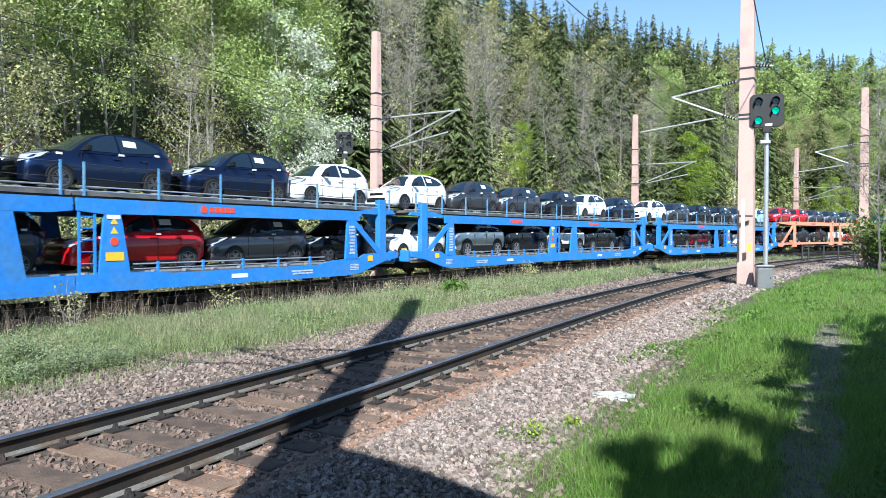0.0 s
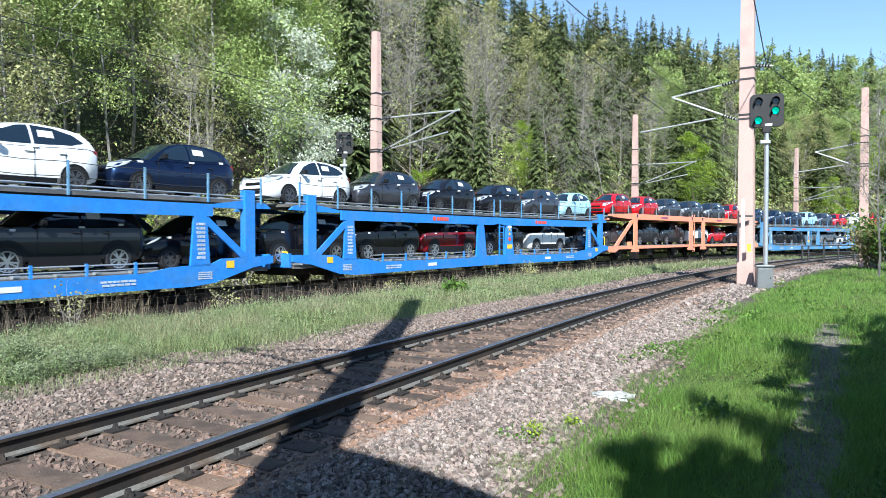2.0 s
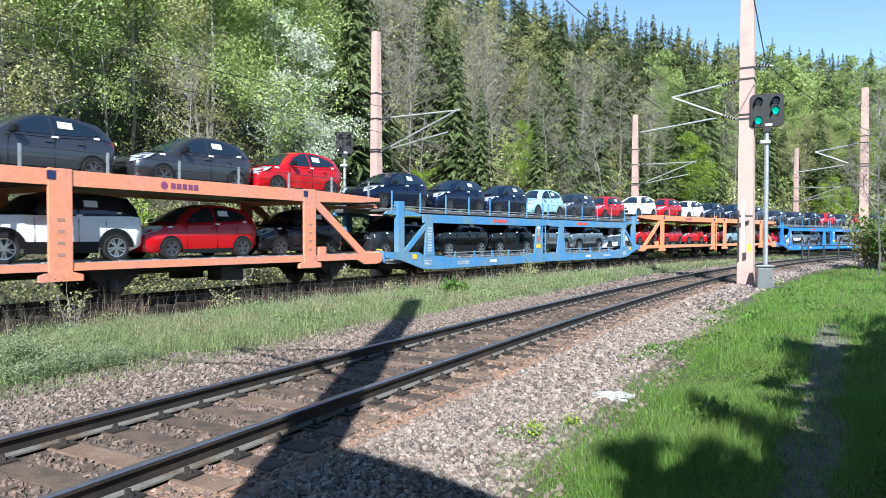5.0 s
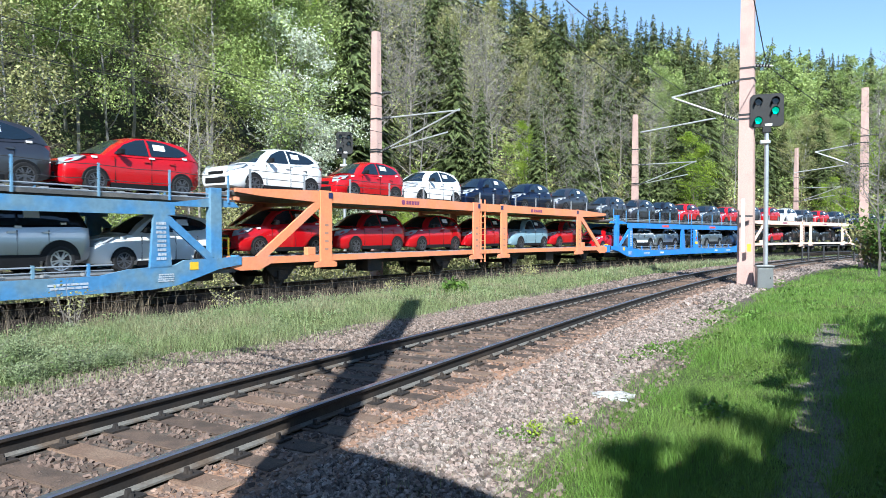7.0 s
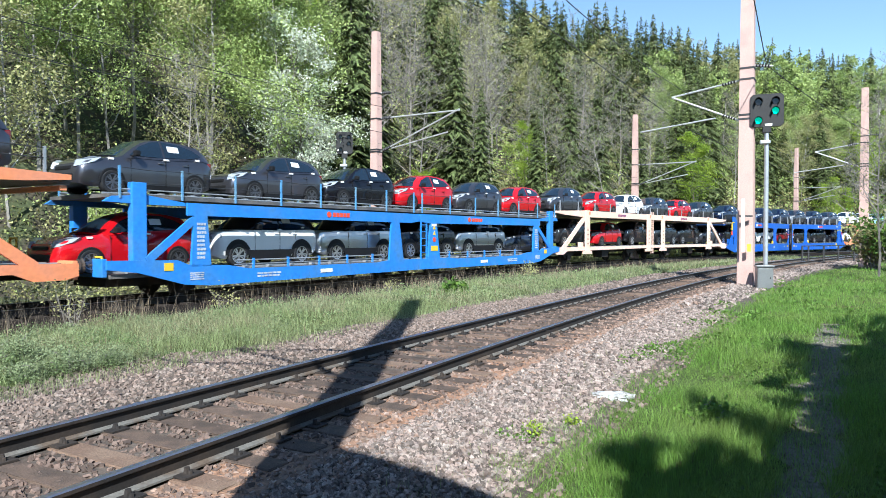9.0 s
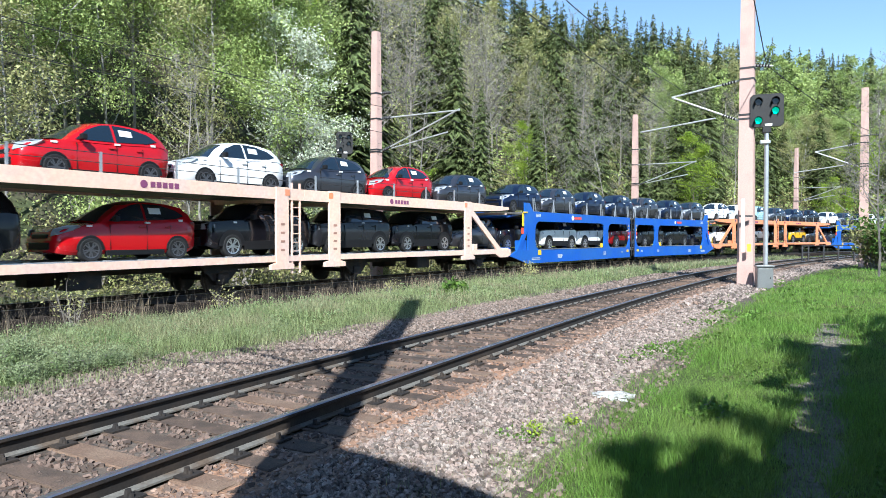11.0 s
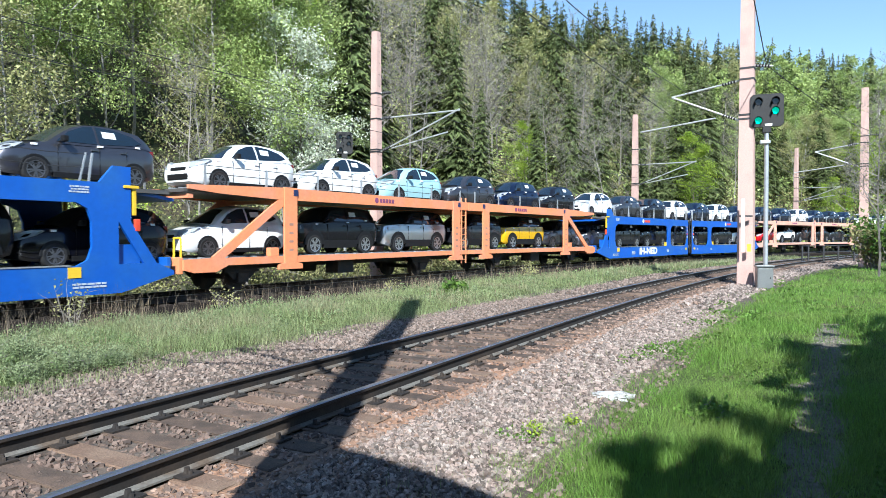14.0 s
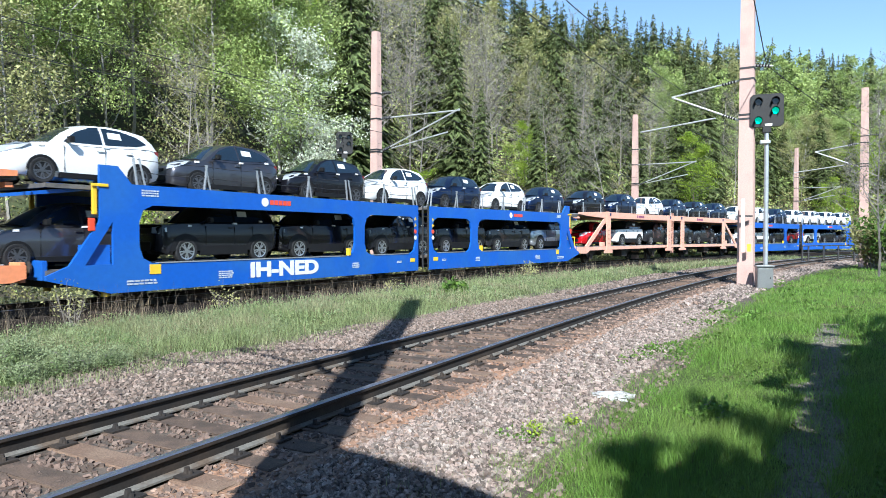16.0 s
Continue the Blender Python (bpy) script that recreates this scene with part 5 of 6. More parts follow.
def leaf_cloud(centres, size, up=0.7, long=1.5, small=False):
    """A kinked four-cornered leaf at each centre; small ones are three-cornered."""
    n = len(centres)
    a, b, c = tilt_frames(n, up)
    size = np.broadcast_to(size, (n,))[:, None]
    if small:
        v = np.stack([centres - b * size * long * 0.6, centres + b * size * long * 0.45 + c * size * 0.5, centres + b * size * long * 0.35 - c * size * 0.6], 1)
        return v.reshape(-1, 3), np.arange(n * 3).reshape(n, 3)
    v = np.stack([centres - b * size * long * 0.5, centres + c * size * 0.5 + a * size * 0.12, centres + b * size * long * 0.5, centres - c * size * 0.5 + a * size * 0.12], 1)
    f = np.arange(n * 4).reshape(n, 4)
    return v.reshape(-1, 3), f


def limb_arrays(segments, sides=4):
    """Tapered limbs: rows of (p, q, r0, r1)."""
    P, Q, R0, R1 = [np.array(k, float) for k in zip(*segments)]
    d = Q - P
    d /= np.linalg.norm(d, axis=1)[:, None] + 1e-9
    u = np.cross(d, np.where(np.abs(d[:, 2:]) > 0.9, [[1.0, 0, 0]], [[0, 0, 1.0]]))
    u /= np.linalg.norm(u, axis=1)[:, None]
    w = np.cross(d, u)
    V = []
    for c, r in ((P, R0), (Q, R1)):
        for k in range(sides):
            t = 2 * math.pi * k / sides
            V.append(c + r[:, None] * (math.cos(t) * u + math.sin(t) * w))
    V = np.stack(V, 1)
    m = len(P)
    base = np.array([(k, (k + 1) % sides, sides + (k + 1) % sides, sides + k) for k in range(sides)])
    return V.reshape(-1, 3), (base[None] + (np.arange(m) * 2 * sides)[:, None, None]).reshape(-1, 4)


def bent_branch(p, direction, length, r, rnd, segs=3, up=0.15):
    out, d = [], Vector(direction).normalized()
    p = Vector(p)
    for k in range(segs):
        q = p + d * length / segs
        out.append((tuple(p), tuple(q), r * (1 - k / segs * 0.8), r * (1 - (k + 1) / segs * 0.8)))
        p = q
        d = (d + Vector((rnd.gauss(0, 0.18), rnd.gauss(0, 0.18), up + rnd.gauss(0, 0.08)))).normalized()
    return out


def broadleaf(seed, H, spread_r, n_leaf, leaf, bare=False, low=0.25, twig=1.0):
    """Trunk segments and leaf centres of a deciduous tree."""
    rnd = random.Random(seed)
    seg, pts = [], []
    p, d, r = Vector((0, 0, -0.5)), Vector((rnd.gauss(0, 0.05), rnd.gauss(0, 0.05), 1)), H * 0.0068
    stem = []
    for k in range(7):
        q = p + d.normalized() * (H * 0.96 + 0.5) / 7
        seg.append((tuple(p), tuple(q), r * (1 - k / 7.6), r * (1 - (k + 1) / 7.6)))
        stem.append((p.copy(), q.copy()))
        p = q
        d = d + Vector((rnd.gauss(0, 0.06), rnd.gauss(0, 0.06), 0))
    nb = int((26 if bare else 20) * twig)
    for k in range(nb):
        f = low + (0.97 - low) * (k + rnd.random()) / nb
        i = min(6, int(f * 7))
        a, b = stem[i]
        o = a + (b - a) * (f * 7 - i)
        ang = rnd.uniform(0, 2 * math.pi)
        ln = spread_r * (1.15 - 0.85 * f) * rnd.uniform(0.6, 1.25) + 0.5
        br = bent_branch(o, (math.cos(ang), math.sin(ang), rnd.uniform(0.35, 1.1)), ln, H * 0.0036 * (1.2 - f), rnd)
        seg += br
        for p0, q0, _, _ in br[1:]:
            for _ in range(3 if bare else 2):
                tw = bent_branch(q0, (rnd.gauss(0, 1), rnd.gauss(0, 1), rnd.uniform(0.1, 1.2)), ln * rnd.uniform(0.3, 0.55), H * 0.0013, rnd, 2)
                seg += tw
                pts.append((Vector(tw[-1][1]), ln * 0.26))
                if bare and twig >= 1:
                    for end in (tw[0][1], tw[1][1], tw[1][1]):
                        seg += bent_branch(end, (rnd.gauss(0, 1), rnd.gauss(0, 1), rnd.uniform(0.2, 1.6)), ln * rnd.uniform(0.2, 0.42), H * 0.0008, rnd, 1)
            pts.append((Vector(q0), ln * 0.26))
    pts.append((p, spread_r * 0.3))
    if n_leaf == 0:
        return seg, np.zeros((0, 3))
    c = np.array([tuple(v) for v, _ in pts])
    rr = np.array([w for _, w in pts])
    i = RNG.integers(0, len(c), n_leaf)
    return seg, c[i] + RNG.normal(0, 1, (n_leaf, 3)) * (rr[i] * 0.62)[:, None] * np.array([1, 1, 0.7])


def spruce(seed, H, R, whorls, per, fine=4, slim=1.0):
    """Trunk and drooping needle sprays of a spruce."""
    rnd = random.Random(seed)
    seg = [((0, 0, -0.5), (0, 0, H * 0.5), H * 0.011, H * 0.006), ((0, 0, H * 0.5), (0, 0, H), H * 0.006, 0.01)]
    V, F = [], []
    for k in range(whorls):
        f = (k + rnd.uniform(0, 0.9)) / whorls
        z = H * (0.08 + 0.91 * f)
        ln = R * (1 - f) ** 0.8 * rnd.uniform(0.7, 1.2) + 0.15
        n = max(4, int(per * (1 - 0.45 * f)))
        for j in range(n):
            a = 2 * math.pi * (j + rnd.random()) / n
            l = ln * rnd.uniform(0.6, 1.15)
            droop, hz = rnd.uniform(0.1, 0.5), rnd.uniform(-0.25, 0.25)
            for m in range(fine):
                t0 = (m + 0.2) / fine * rnd.uniform(0.7, 1.0)
                t1 = min(1.1, t0 + 0.10 + 2.0 / fine * rnd.uniform(0.7, 1.2))
                b = a + rnd.uniform(-0.35, 0.35)
                w = (l * 0.10 + 0.05) * rnd.uniform(0.7, 1.5) * slim
                p0 = (math.cos(a) * l * t0, math.sin(a) * l * t0, z + hz - droop * l * t0 ** 1.5)
                p1 = (math.cos(b) * l * t1, math.sin(b) * l * t1, z + hz - droop * l * t1 ** 1.5 - rnd.uniform(0.05, 0.45) * (0.3 + l * 0.25))
                i = len(V)
                V += [(p0[0] - math.sin(b) * w, p0[1] + math.cos(b) * w, p0[2] + rnd.uniform(-0.1, 0.1)), (p0[0] + math.sin(b) * w, p0[1] - math.cos(b) * w, p0[2] + rnd.uniform(-0.1, 0.1)), p1]
                F.append((i, i + 1, i + 2))
    return seg, np.array(V), np.array(F)


M_BARK = material("grey_brown_bark", (0.12, 0.10, 0.082), 0.95, vary=0.3, scale=3, fine=20, second=(0.15, 0.13, 0.11), bump=0.5)
M_BARK_PALE = material("pale_grey_bark", (0.20, 0.185, 0.16), 0.95, vary=0.3, scale=0.5, fine=9, second=(0.33, 0.315, 0.29), bump=0.4, random_each=0.25)
M_TWIG = material("grey_bare_twigs", (0.19, 0.172, 0.15), 0.95, vary=0.25, scale=2, fine=20, second=(0.26, 0.24, 0.215), bump=0.2, random_each=0.3)
M_LEAF = material("fresh_spring_leaves", (0.360, 0.432, 0.150), 0.5, vary=0.2, scale=0.6, fine=6, second=(0.252, 0.336, 0.102), bump=0, random_each=0.5, transmit=0.35, spec=0.3)
M_LEAF_YOUNG = material("yellow_green_young_leaves", (0.30, 0.40, 0.05), 0.55, vary=0.2, scale=0.6, fine=6, second=(0.20, 0.31, 0.03), bump=0, random_each=0.4, transmit=0.35, spec=0.3)
M_LEAF_OLIVE = material("olive_budding_leaves", (0.338, 0.329, 0.144), 0.6, vary=0.2, scale=0.6, fine=6, second=(0.300, 0.317, 0.120), bump=0, random_each=0.38, transmit=0.3, spec=0.3)
M_NEEDLE = material("dark_spruce_needles", (0.084, 0.110, 0.040), 0.7, vary=0.3, scale=0.8, fine=8, second=(0.118, 0.140, 0.050), bump=0.3, random_each=0.55, transmit=0.1, spec=0.2)
M_BLOSSOM = material("white_cherry_blossom", (0.62, 0.64, 0.54), 0.7, vary=0.1, scale=1, fine=8, second=(0.42, 0.50, 0.30), bump=0, random_each=0.35, transmit=0.3, spec=0.2)
TREES = {}


def tree_template(kind, seed):
    """Meshes of one tree: trunk, crown."""
    if kind == "spruce":
        seg, V, F = spruce(seed, 18.0, 2.9, 62, 15, 11, 0.36)
        v, f = limb_arrays(seg, 6)
        return mesh_from("trunk", v, f, M_BARK), mesh_from("crown", V, F, M_NEEDLE)
    spec = {"leafy": (15.0, 3.6, 12500, 0.084, False, M_LEAF, M_BARK_PALE), "young": (13.0, 3.1, 8200, 0.095, False, M_LEAF_YOUNG, M_BARK),
            "olive": (14.0, 3.0, 5200, 0.088, False, M_LEAF_OLIVE, M_BARK_PALE), "bare": (15.0, 3.0, 500, 0.08, True, M_LEAF_OLIVE, M_TWIG), "cherry": (13.0, 2.6, 12000, 0.08, False, M_BLOSSOM, M_BARK)}[kind]
    H, R, n, leaf, bare, lm, bk = spec
    seg, c = broadleaf(seed, H, R, n, leaf, bare)
    v, f = limb_arrays(seg, 3)
    lv, lf = leaf_cloud(c, RNG.uniform(0.6, 1.4, len(c)) * leaf, small=True)
    return mesh_from("trunk", v, f, bk), mesh_from("crown", lv, lf, lm)


TREE_WORDS = {"spruce": ("spruce_tree", "tall dark green spruce on the hillside"), "leafy": ("deciduous_tree", "slender tree in fresh green spring leaf on the slope"), "young": ("deciduous_tree", "tree in bright yellow-green young leaf"),
              "olive": ("deciduous_tree", "budding tree with thin olive leaves on the slope"), "bare": ("bare_tree", "grey leafless tree with many fine twigs"), "cherry": ("cherry_tree", "wild cherry tree in white blossom at the wood's edge")}


def plant(kind, x, y, size, seed):
    key = (kind, seed % 4)
    m = Matrix.Translation((x, y, float(land(x, y)) - 0.05)) @ Euler((0, 0, seed * 1.7)).to_matrix().to_4x4()
    if key not in TREES:
        TREES[key] = tree_template(kind, seed % 4 + 10)
    tr = new(TREE_WORDS[kind][0])
    tr.matrix_basis = m @ Matrix.Diagonal((size, size, size, 1))
    for me in TREES[key]:
        ob = new(me.name, me)
        ob.parent = tr
    return tagged(tr, TREE_WORDS[kind][1], "tree", "trees of the hillside wood")


def ground_point(px, y):
    """The place seen px columns across at depth y."""
    return ((px - 784) / 1178.3 * y, y)


_rt = random.Random(21)
WOOD = []
for s in np.arange(-12, 205, 3.3):
    for q in (8.5, 11.5, 14.5, 18, 22, 26, 30.5, 35, 40, 45, 50.5, 54, 57.5, 61, 65, 70):
        ss, qq = float(s) + _rt.uniform(-1.7, 1.7), q + _rt.uniform(-1.6, 1.6)
        x, y, _ = train_line(ss, qq)
        if y < 6 or q < 10 and _rt.random() < 0.35:
            continue
        px = 784 + 1178.3 * x / y
        if not -140 < px < 1720:
            continue
        if px > 1230 and qq < 12.5:
            continue
        if 470 < px < 610 and qq < 17:
            continue
        WOOD.append((px, qq, x, y))


def wood_kind(px, q):
    r = _rt.random()
    if px < 560:
        return "leafy" if r < 0.50 else "olive" if r < 0.76 else "young" if r < 0.86 else "bare" if r < 0.97 or q < 36 else "spruce"
    if px < 660:
        return "spruce" if r < 0.62 else "bare" if r < 0.85 else "olive"
    if px < 850:
        return ("bare" if r < 0.66 else "spruce" if r < 0.86 else "olive") if q < 30 else ("spruce" if r < 0.66 else "bare" if r < 0.86 else "olive")
    if px < 1150:
        if q < 16:
            return "bare" if r < 0.50 else "spruce" if r < 0.68 else "young" if r < 0.82 else "olive"
        return "spruce" if r < 0.74 else "bare" if r < 0.90 else "olive"
    if px < 1330:
        return ("leafy" if r < 0.35 else "bare" if r < 0.65 else "spruce") if q < 26 else ("spruce" if r < 0.7 else "olive")
    return ("young" if r < 0.22 else "leafy" if r < 0.45 else "olive" if r < 0.62 else "spruce") if q < 36 else ("spruce" if r < 0.62 else "leafy")


FAR_WOOD = {}
_n = 0
WOOD.sort(key=lambda w: w[1])
for px, q, x, y in WOOD:
    kind = wood_kind(px, q)
    size = _rt.uniform(0.72, 1.12) * (0.8 if q < 10 else 1.0)
    if kind == "spruce":
        size *= 1.0 if q > 40 else 0.9
    elif 850 < px < 1150 and q < 16 and kind != "bare":
        size *= 0.55
    if _n < 108:
        plant(kind, x, y, size, _rt.randrange(40))
        _n += 1
    else:
        FAR_WOOD.setdefault(kind, []).append((x, y, size))
for x, y, kind, size in ((*ground_point(548, 33.5), "cherry", 0.98), (*ground_point(585, 32.5), "cherry", 0.60), (*ground_point(500, 33), "leafy", 0.95), (*ground_point(470, 35), "leafy", 1.0), (*ground_point(525, 37), "leafy", 1.05), (*ground_point(622, 36), "spruce", 0.95),
                         (*ground_point(20, 24), "olive", 0.8), (*ground_point(70, 27), "leafy", 0.85), (*ground_point(-25, 29), "leafy", 0.9), (*ground_point(120, 31), "leafy", 0.9), (*ground_point(40, 34), "leafy", 1.0), (*ground_point(720, 36), "young", 0.42), (*ground_point(1225, 72), "young", 0.9), (*ground_point(1460, 95), "young", 0.6), (*ground_point(1490, 96), "young", 0.55)):
    plant(kind, x, y, size, _rt.randrange(40))

# the wood further up the hill
for kind, places in FAR_WOOD.items():
    bark, crown = [], []
    variants = []
    for k in range(5):
        if kind == "spruce":
            seg, V, F = spruce(90 + k, 17.0, 3.2, 36, 11, 4, 0.62)
        else:
            H, R, n, leaf = {"leafy": (15, 3.6, 1600, 0.23), "young": (13, 3.2, 1600, 0.23), "olive": (14, 3.0, 1300, 0.20), "bare": (15, 3.2, 200, 0.16)}[kind]
            seg, c = broadleaf(90 + k, H, R, n, leaf, kind == "bare", 0.25, 0.9 if kind == "bare" else 0.6)
            V, F = leaf_cloud(c, RNG.uniform(0.6, 1.3, len(c)) * leaf, small=True)
            seg = [b for b in seg if b[2] > (0.009 if kind == "bare" else 0.03)]
        variants.append((limb_arrays(seg, 3), V, F))
    VB, FB, VC, FC, nb, nc = [], [], [], [], 0, 0
    for x, y, size in places:
        (bv, bf), V, F = variants[_rt.randrange(5)]
        t = _rt.uniform(0, 6.28)
        Rm = np.array([[math.cos(t), -math.sin(t), 0], [math.sin(t), math.cos(t), 0], [0, 0, 1]]) * size
        o = np.array([x, y, float(land(x, y))])
        VB.append(bv @ Rm.T + o), FB.append(bf + nb)
        VC.append(V @ Rm.T + o), FC.append(F + nc)
        nb, nc = nb + len(bv), nc + len(V)
    w = tagged(new("far_wood"), {"spruce": "dark spruces covering the upper hillside", "leafy": "fresh green broadleaf trees higher on the hill", "young": "yellow-green trees higher on the hill", "olive": "budding olive trees higher on the hill", "bare": "grey leafless trees higher on the hill"}[kind], "wood", kind="stuff")
    me = mesh_from("trunk_mass", np.concatenate(VB), np.concatenate(FB), {"spruce": M_BARK, "bare": M_TWIG}.get(kind, M_BARK_PALE))
    new("trunk_mass", me).parent = w
    me = mesh_from("crown_mass", np.concatenate(VC), np.concatenate(FC), {"spruce": M_NEEDLE, "leafy": M_LEAF, "young": M_LEAF_YOUNG, "olive": M_LEAF_OLIVE, "bare": M_LEAF_OLIVE}[kind])
    new("crown_mass", me).parent = w


# low growth that covers the hillside between the trunks
def undergrowth(name, count, q0, q1, h0, h1, size, mat, label):
    s = RNG.uniform(-15, 200, count)
    q = q0 + (q1 - q0) * RNG.random(count) ** 1.2
    a = TRAIN_HEADING + TRAIN_CURVE * s
    x, y = TRAIN_C[0] - (TRAIN_R + q) * np.cos(a), TRAIN_C[1] + (TRAIN_R + q) * np.sin(a)
    px = 784 + 1178.3 * x / np.maximum(y, 0.5)
    clear = (px > 1230) & (q > 3.0) & (q < 14) & (RNG.random(count) < 0.8)
    ok = (y > 5) & (px > -120) & (px < 1680) & ~clear
    x, y, q = x[ok], y[ok], q[ok]
    lumps = 0.5 + 0.5 * np.sin(x * 0.9 + 2 * np.sin(y * 0.5)) * np.sin(y * 1.1 + 1.6 * np.sin(x * 0.6))
    z = land(x, y) + h0 + (h1 - h0) * RNG.random(len(x)) ** 1.3 * (0.25 + 0.9 * lumps)
    v, f = leaf_cloud(np.stack([x, y, z], -1), RNG.uniform(0.6, 1.4, len(x)) * size * np.clip(np.hypot(x, y) / 38, 0.7, 2.2), 0.6, small=True)
    return tagged(new(name, mesh_from(name, v, f, mat)), label, "undergrowth", kind="stuff")


M_BRAMBLE = material("brown_green_brambles", (0.17, 0.15, 0.07), 0.7, vary=0.25, scale=0.5, fine=6, second=(0.20, 0.215, 0.075), bump=0, random_each=0.55, transmit=0.25, spec=0.2)
undergrowth("green_undergrowth", 110000, 5.0, 60, 0.0, 4.5, 0.11, M_LEAF, "fresh green saplings and shrubs between the trunks")
undergrowth("olive_undergrowth", 110000, 4.0, 60, 0.0, 3.4, 0.105, M_LEAF_OLIVE, "olive budding shrubs between the trunks")
undergrowth("bramble_undergrowth", 140000, 3.2, 15, 0.0, 2.0, 0.085, M_BRAMBLE, "brownish brambles at the foot of the wood")
undergrowth("trackside_weeds", 26000, 2.5, 5.5, 0.0, 0.7, 0.09, M_LEAF_OLIVE, "low weeds on the far side of the train")


# ---- undergrowth, grass and weeds ----
def blades(name, x, y, height, width, mat, label, lean=0.45, lift=0.0):
    """Bent tapering blades, each a quad and a tip."""
    n = len(x)
    z = land(x, y) + lift
    t = RNG.uniform(0, 2 * math.pi, n)
    side = np.stack([np.cos(t), np.sin(t), np.zeros(n)], -1) * (width * 0.5)[:, None]
    u = RNG.uniform(0, 2 * math.pi, n)
    bend = np.stack([np.cos(u), np.sin(u), np.zeros(n)], -1) * (height * RNG.uniform(0.1, 1.0, n) * lean)[:, None]
    base = np.stack([x, y, z - 0.02], -1)
    up = np.array([0, 0, 1.0]) * height[:, None]
    mid = base + up * 0.55 + bend * 0.35
    tip = base + up + bend
    v = np.stack([base - side, base + side, mid + side * 0.7, mid - side * 0.7, tip], 1)
    i = np.arange(n)[:, None] * 5
    tri = np.concatenate([i + np.array([[0, 1, 2]]), i + np.array([[0, 2, 3]]), i + np.array([[3, 2, 4]])], 0)
    return tagged(new(name, mesh_from(name, v.reshape(-1, 3), tri, mat)), label, "grass", kind="stuff")


M_GRASS = material("lush_green_grass", (0.149, 0.268, 0.049), 0.55, vary=0.2, scale=0.5, fine=6, second=(0.193, 0.285, 0.068), bump=0, random_each=0.45, transmit=0.35, spec=0.3)
M_GRASS_MEADOW = material("rough_meadow_grass", (0.231, 0.277, 0.122), 0.6, vary=0.2, scale=0.5, fine=6, second=(0.302, 0.286, 0.168), bump=0, random_each=0.5, transmit=0.3, spec=0.3)
M_STRAW = material("dry_straw_stems", (0.277, 0.218, 0.139), 0.8, vary=0.25, scale=1, fine=8, second=(0.185, 0.134, 0.084), bump=0, random_each=0.45)
M_HERB = material("broad_green_herbs", (0.084, 0.160, 0.025), 0.55, vary=0.2, scale=0.8, fine=8, second=(0.118, 0.185, 0.034), bump=0, random_each=0.45, transmit=0.3, spec=0.3)
M_TURF = material("short_turf_with_soil", (0.066, 0.090, 0.031), 0.95, vary=0.4, scale=1.2, fine=30, second=(0.094, 0.094, 0.039), bump=0.9, spec=0.1)
M_PATH = material("trodden_earth_path", (0.133, 0.117, 0.090), 0.95, vary=0.45, scale=2, fine=30, second=(0.078, 0.094, 0.039), bump=0.9)


def patch(x, y, f=0.8):
    return 0.5 + 0.5 * np.sin(x * f + 2.1 * np.sin(y * f * 0.7)) * np.sin(y * f * 1.2 + 1.3 * np.sin(x * f * 0.6))


# turf skins over the verge and the strip between the tracks
tagged(strip_mesh("turf_verge", near_line, -12, 110, 0.5, np.array([2.95, 3.4, 4, 5, 6, 7.5, 9, 11, 14, 18, 24, 32]), M_TURF, 0.012), "short green turf of the verge", "turf", kind="structure")
tagged(strip_mesh("turf_between_tracks", near_line, -25, 105, 0.5, np.array([-9.3, -8.6, -7.8, -7, -6.2, -5.4, -4.6, -4, -3.5]), M_TURF, 0.012), "rough turf between the two tracks", "turf", kind="structure")


def path_gap(x, y):
    """Distance from the middle of the trodden path."""
    ax, ay, bx, by = 2.3, 4.2, 8.3, 14.2
    k = np.clip(((x - ax) * (bx - ax) + (y - ay) * (by - ay)) / ((bx - ax) ** 2 + (by - ay) ** 2), 0, 1)
    return np.hypot(x - ax - k * (bx - ax), y - ay - k * (by - ay))


me_rows = []
for k in range(40):
    f = k / 39
    x, y = 2.3 + 6.0 * f, 4.2 + 10.0 * f
    me_rows.append([(x + o * 0.857, y - o * 0.515) for o in np.linspace(-0.26, 0.26, 5) * (1 + 0.35 * math.sin(k * 1.3) + 0.25 * math.sin(k * 2.9))])
P = np.array(me_rows)
Z = land(P[..., 0], P[..., 1]) + 0.022
i = np.arange(200).reshape(40, 5)
ob = new("footpath", mesh_from("footpath", np.concatenate([P, Z[..., None]], -1).reshape(-1, 3), np.stack([i[:-1, :-1], i[:-1, 1:], i[1:, 1:], i[1:, :-1]], -1).reshape(-1, 4), M_PATH))
tagged(ob, "narrow trodden earth footpath through the grass", "path", kind="structure")


def path_litter():
    k = 3000
    f = RNG.random(k)
    o = RNG.normal(0, 0.15, k)
    x, y = 2.3 + 6.0 * f + o * 0.857, 4.2 + 10.0 * f - o * 0.515
    v, fc = leaf_cloud(np.stack([x, y, land(x, y) + 0.03], -1), RNG.uniform(0.008, 0.026, k), 1.6, 1.3)
    m = material("dead_leaf_litter_and_grit", (0.13, 0.11, 0.085), 0.9, vary=0.3, scale=3, fine=20, second=(0.19, 0.175, 0.155), bump=0, random_each=0.5)
    tagged(new("path_litter", mesh_from("path_litter", v, fc, m)), "grit and dead leaves on the footpath", "litter", kind="stuff")


path_litter()


def field(count, y0, y1, power, test, half=0.72):
    """Random places in the wedge before the camera, denser near by."""
    y = y0 * (y1 / y0) ** (RNG.random(count) ** power)
    x = RNG.uniform(-half, half, count) * y
    ok = test(x, y)
    return x[ok], y[ok]


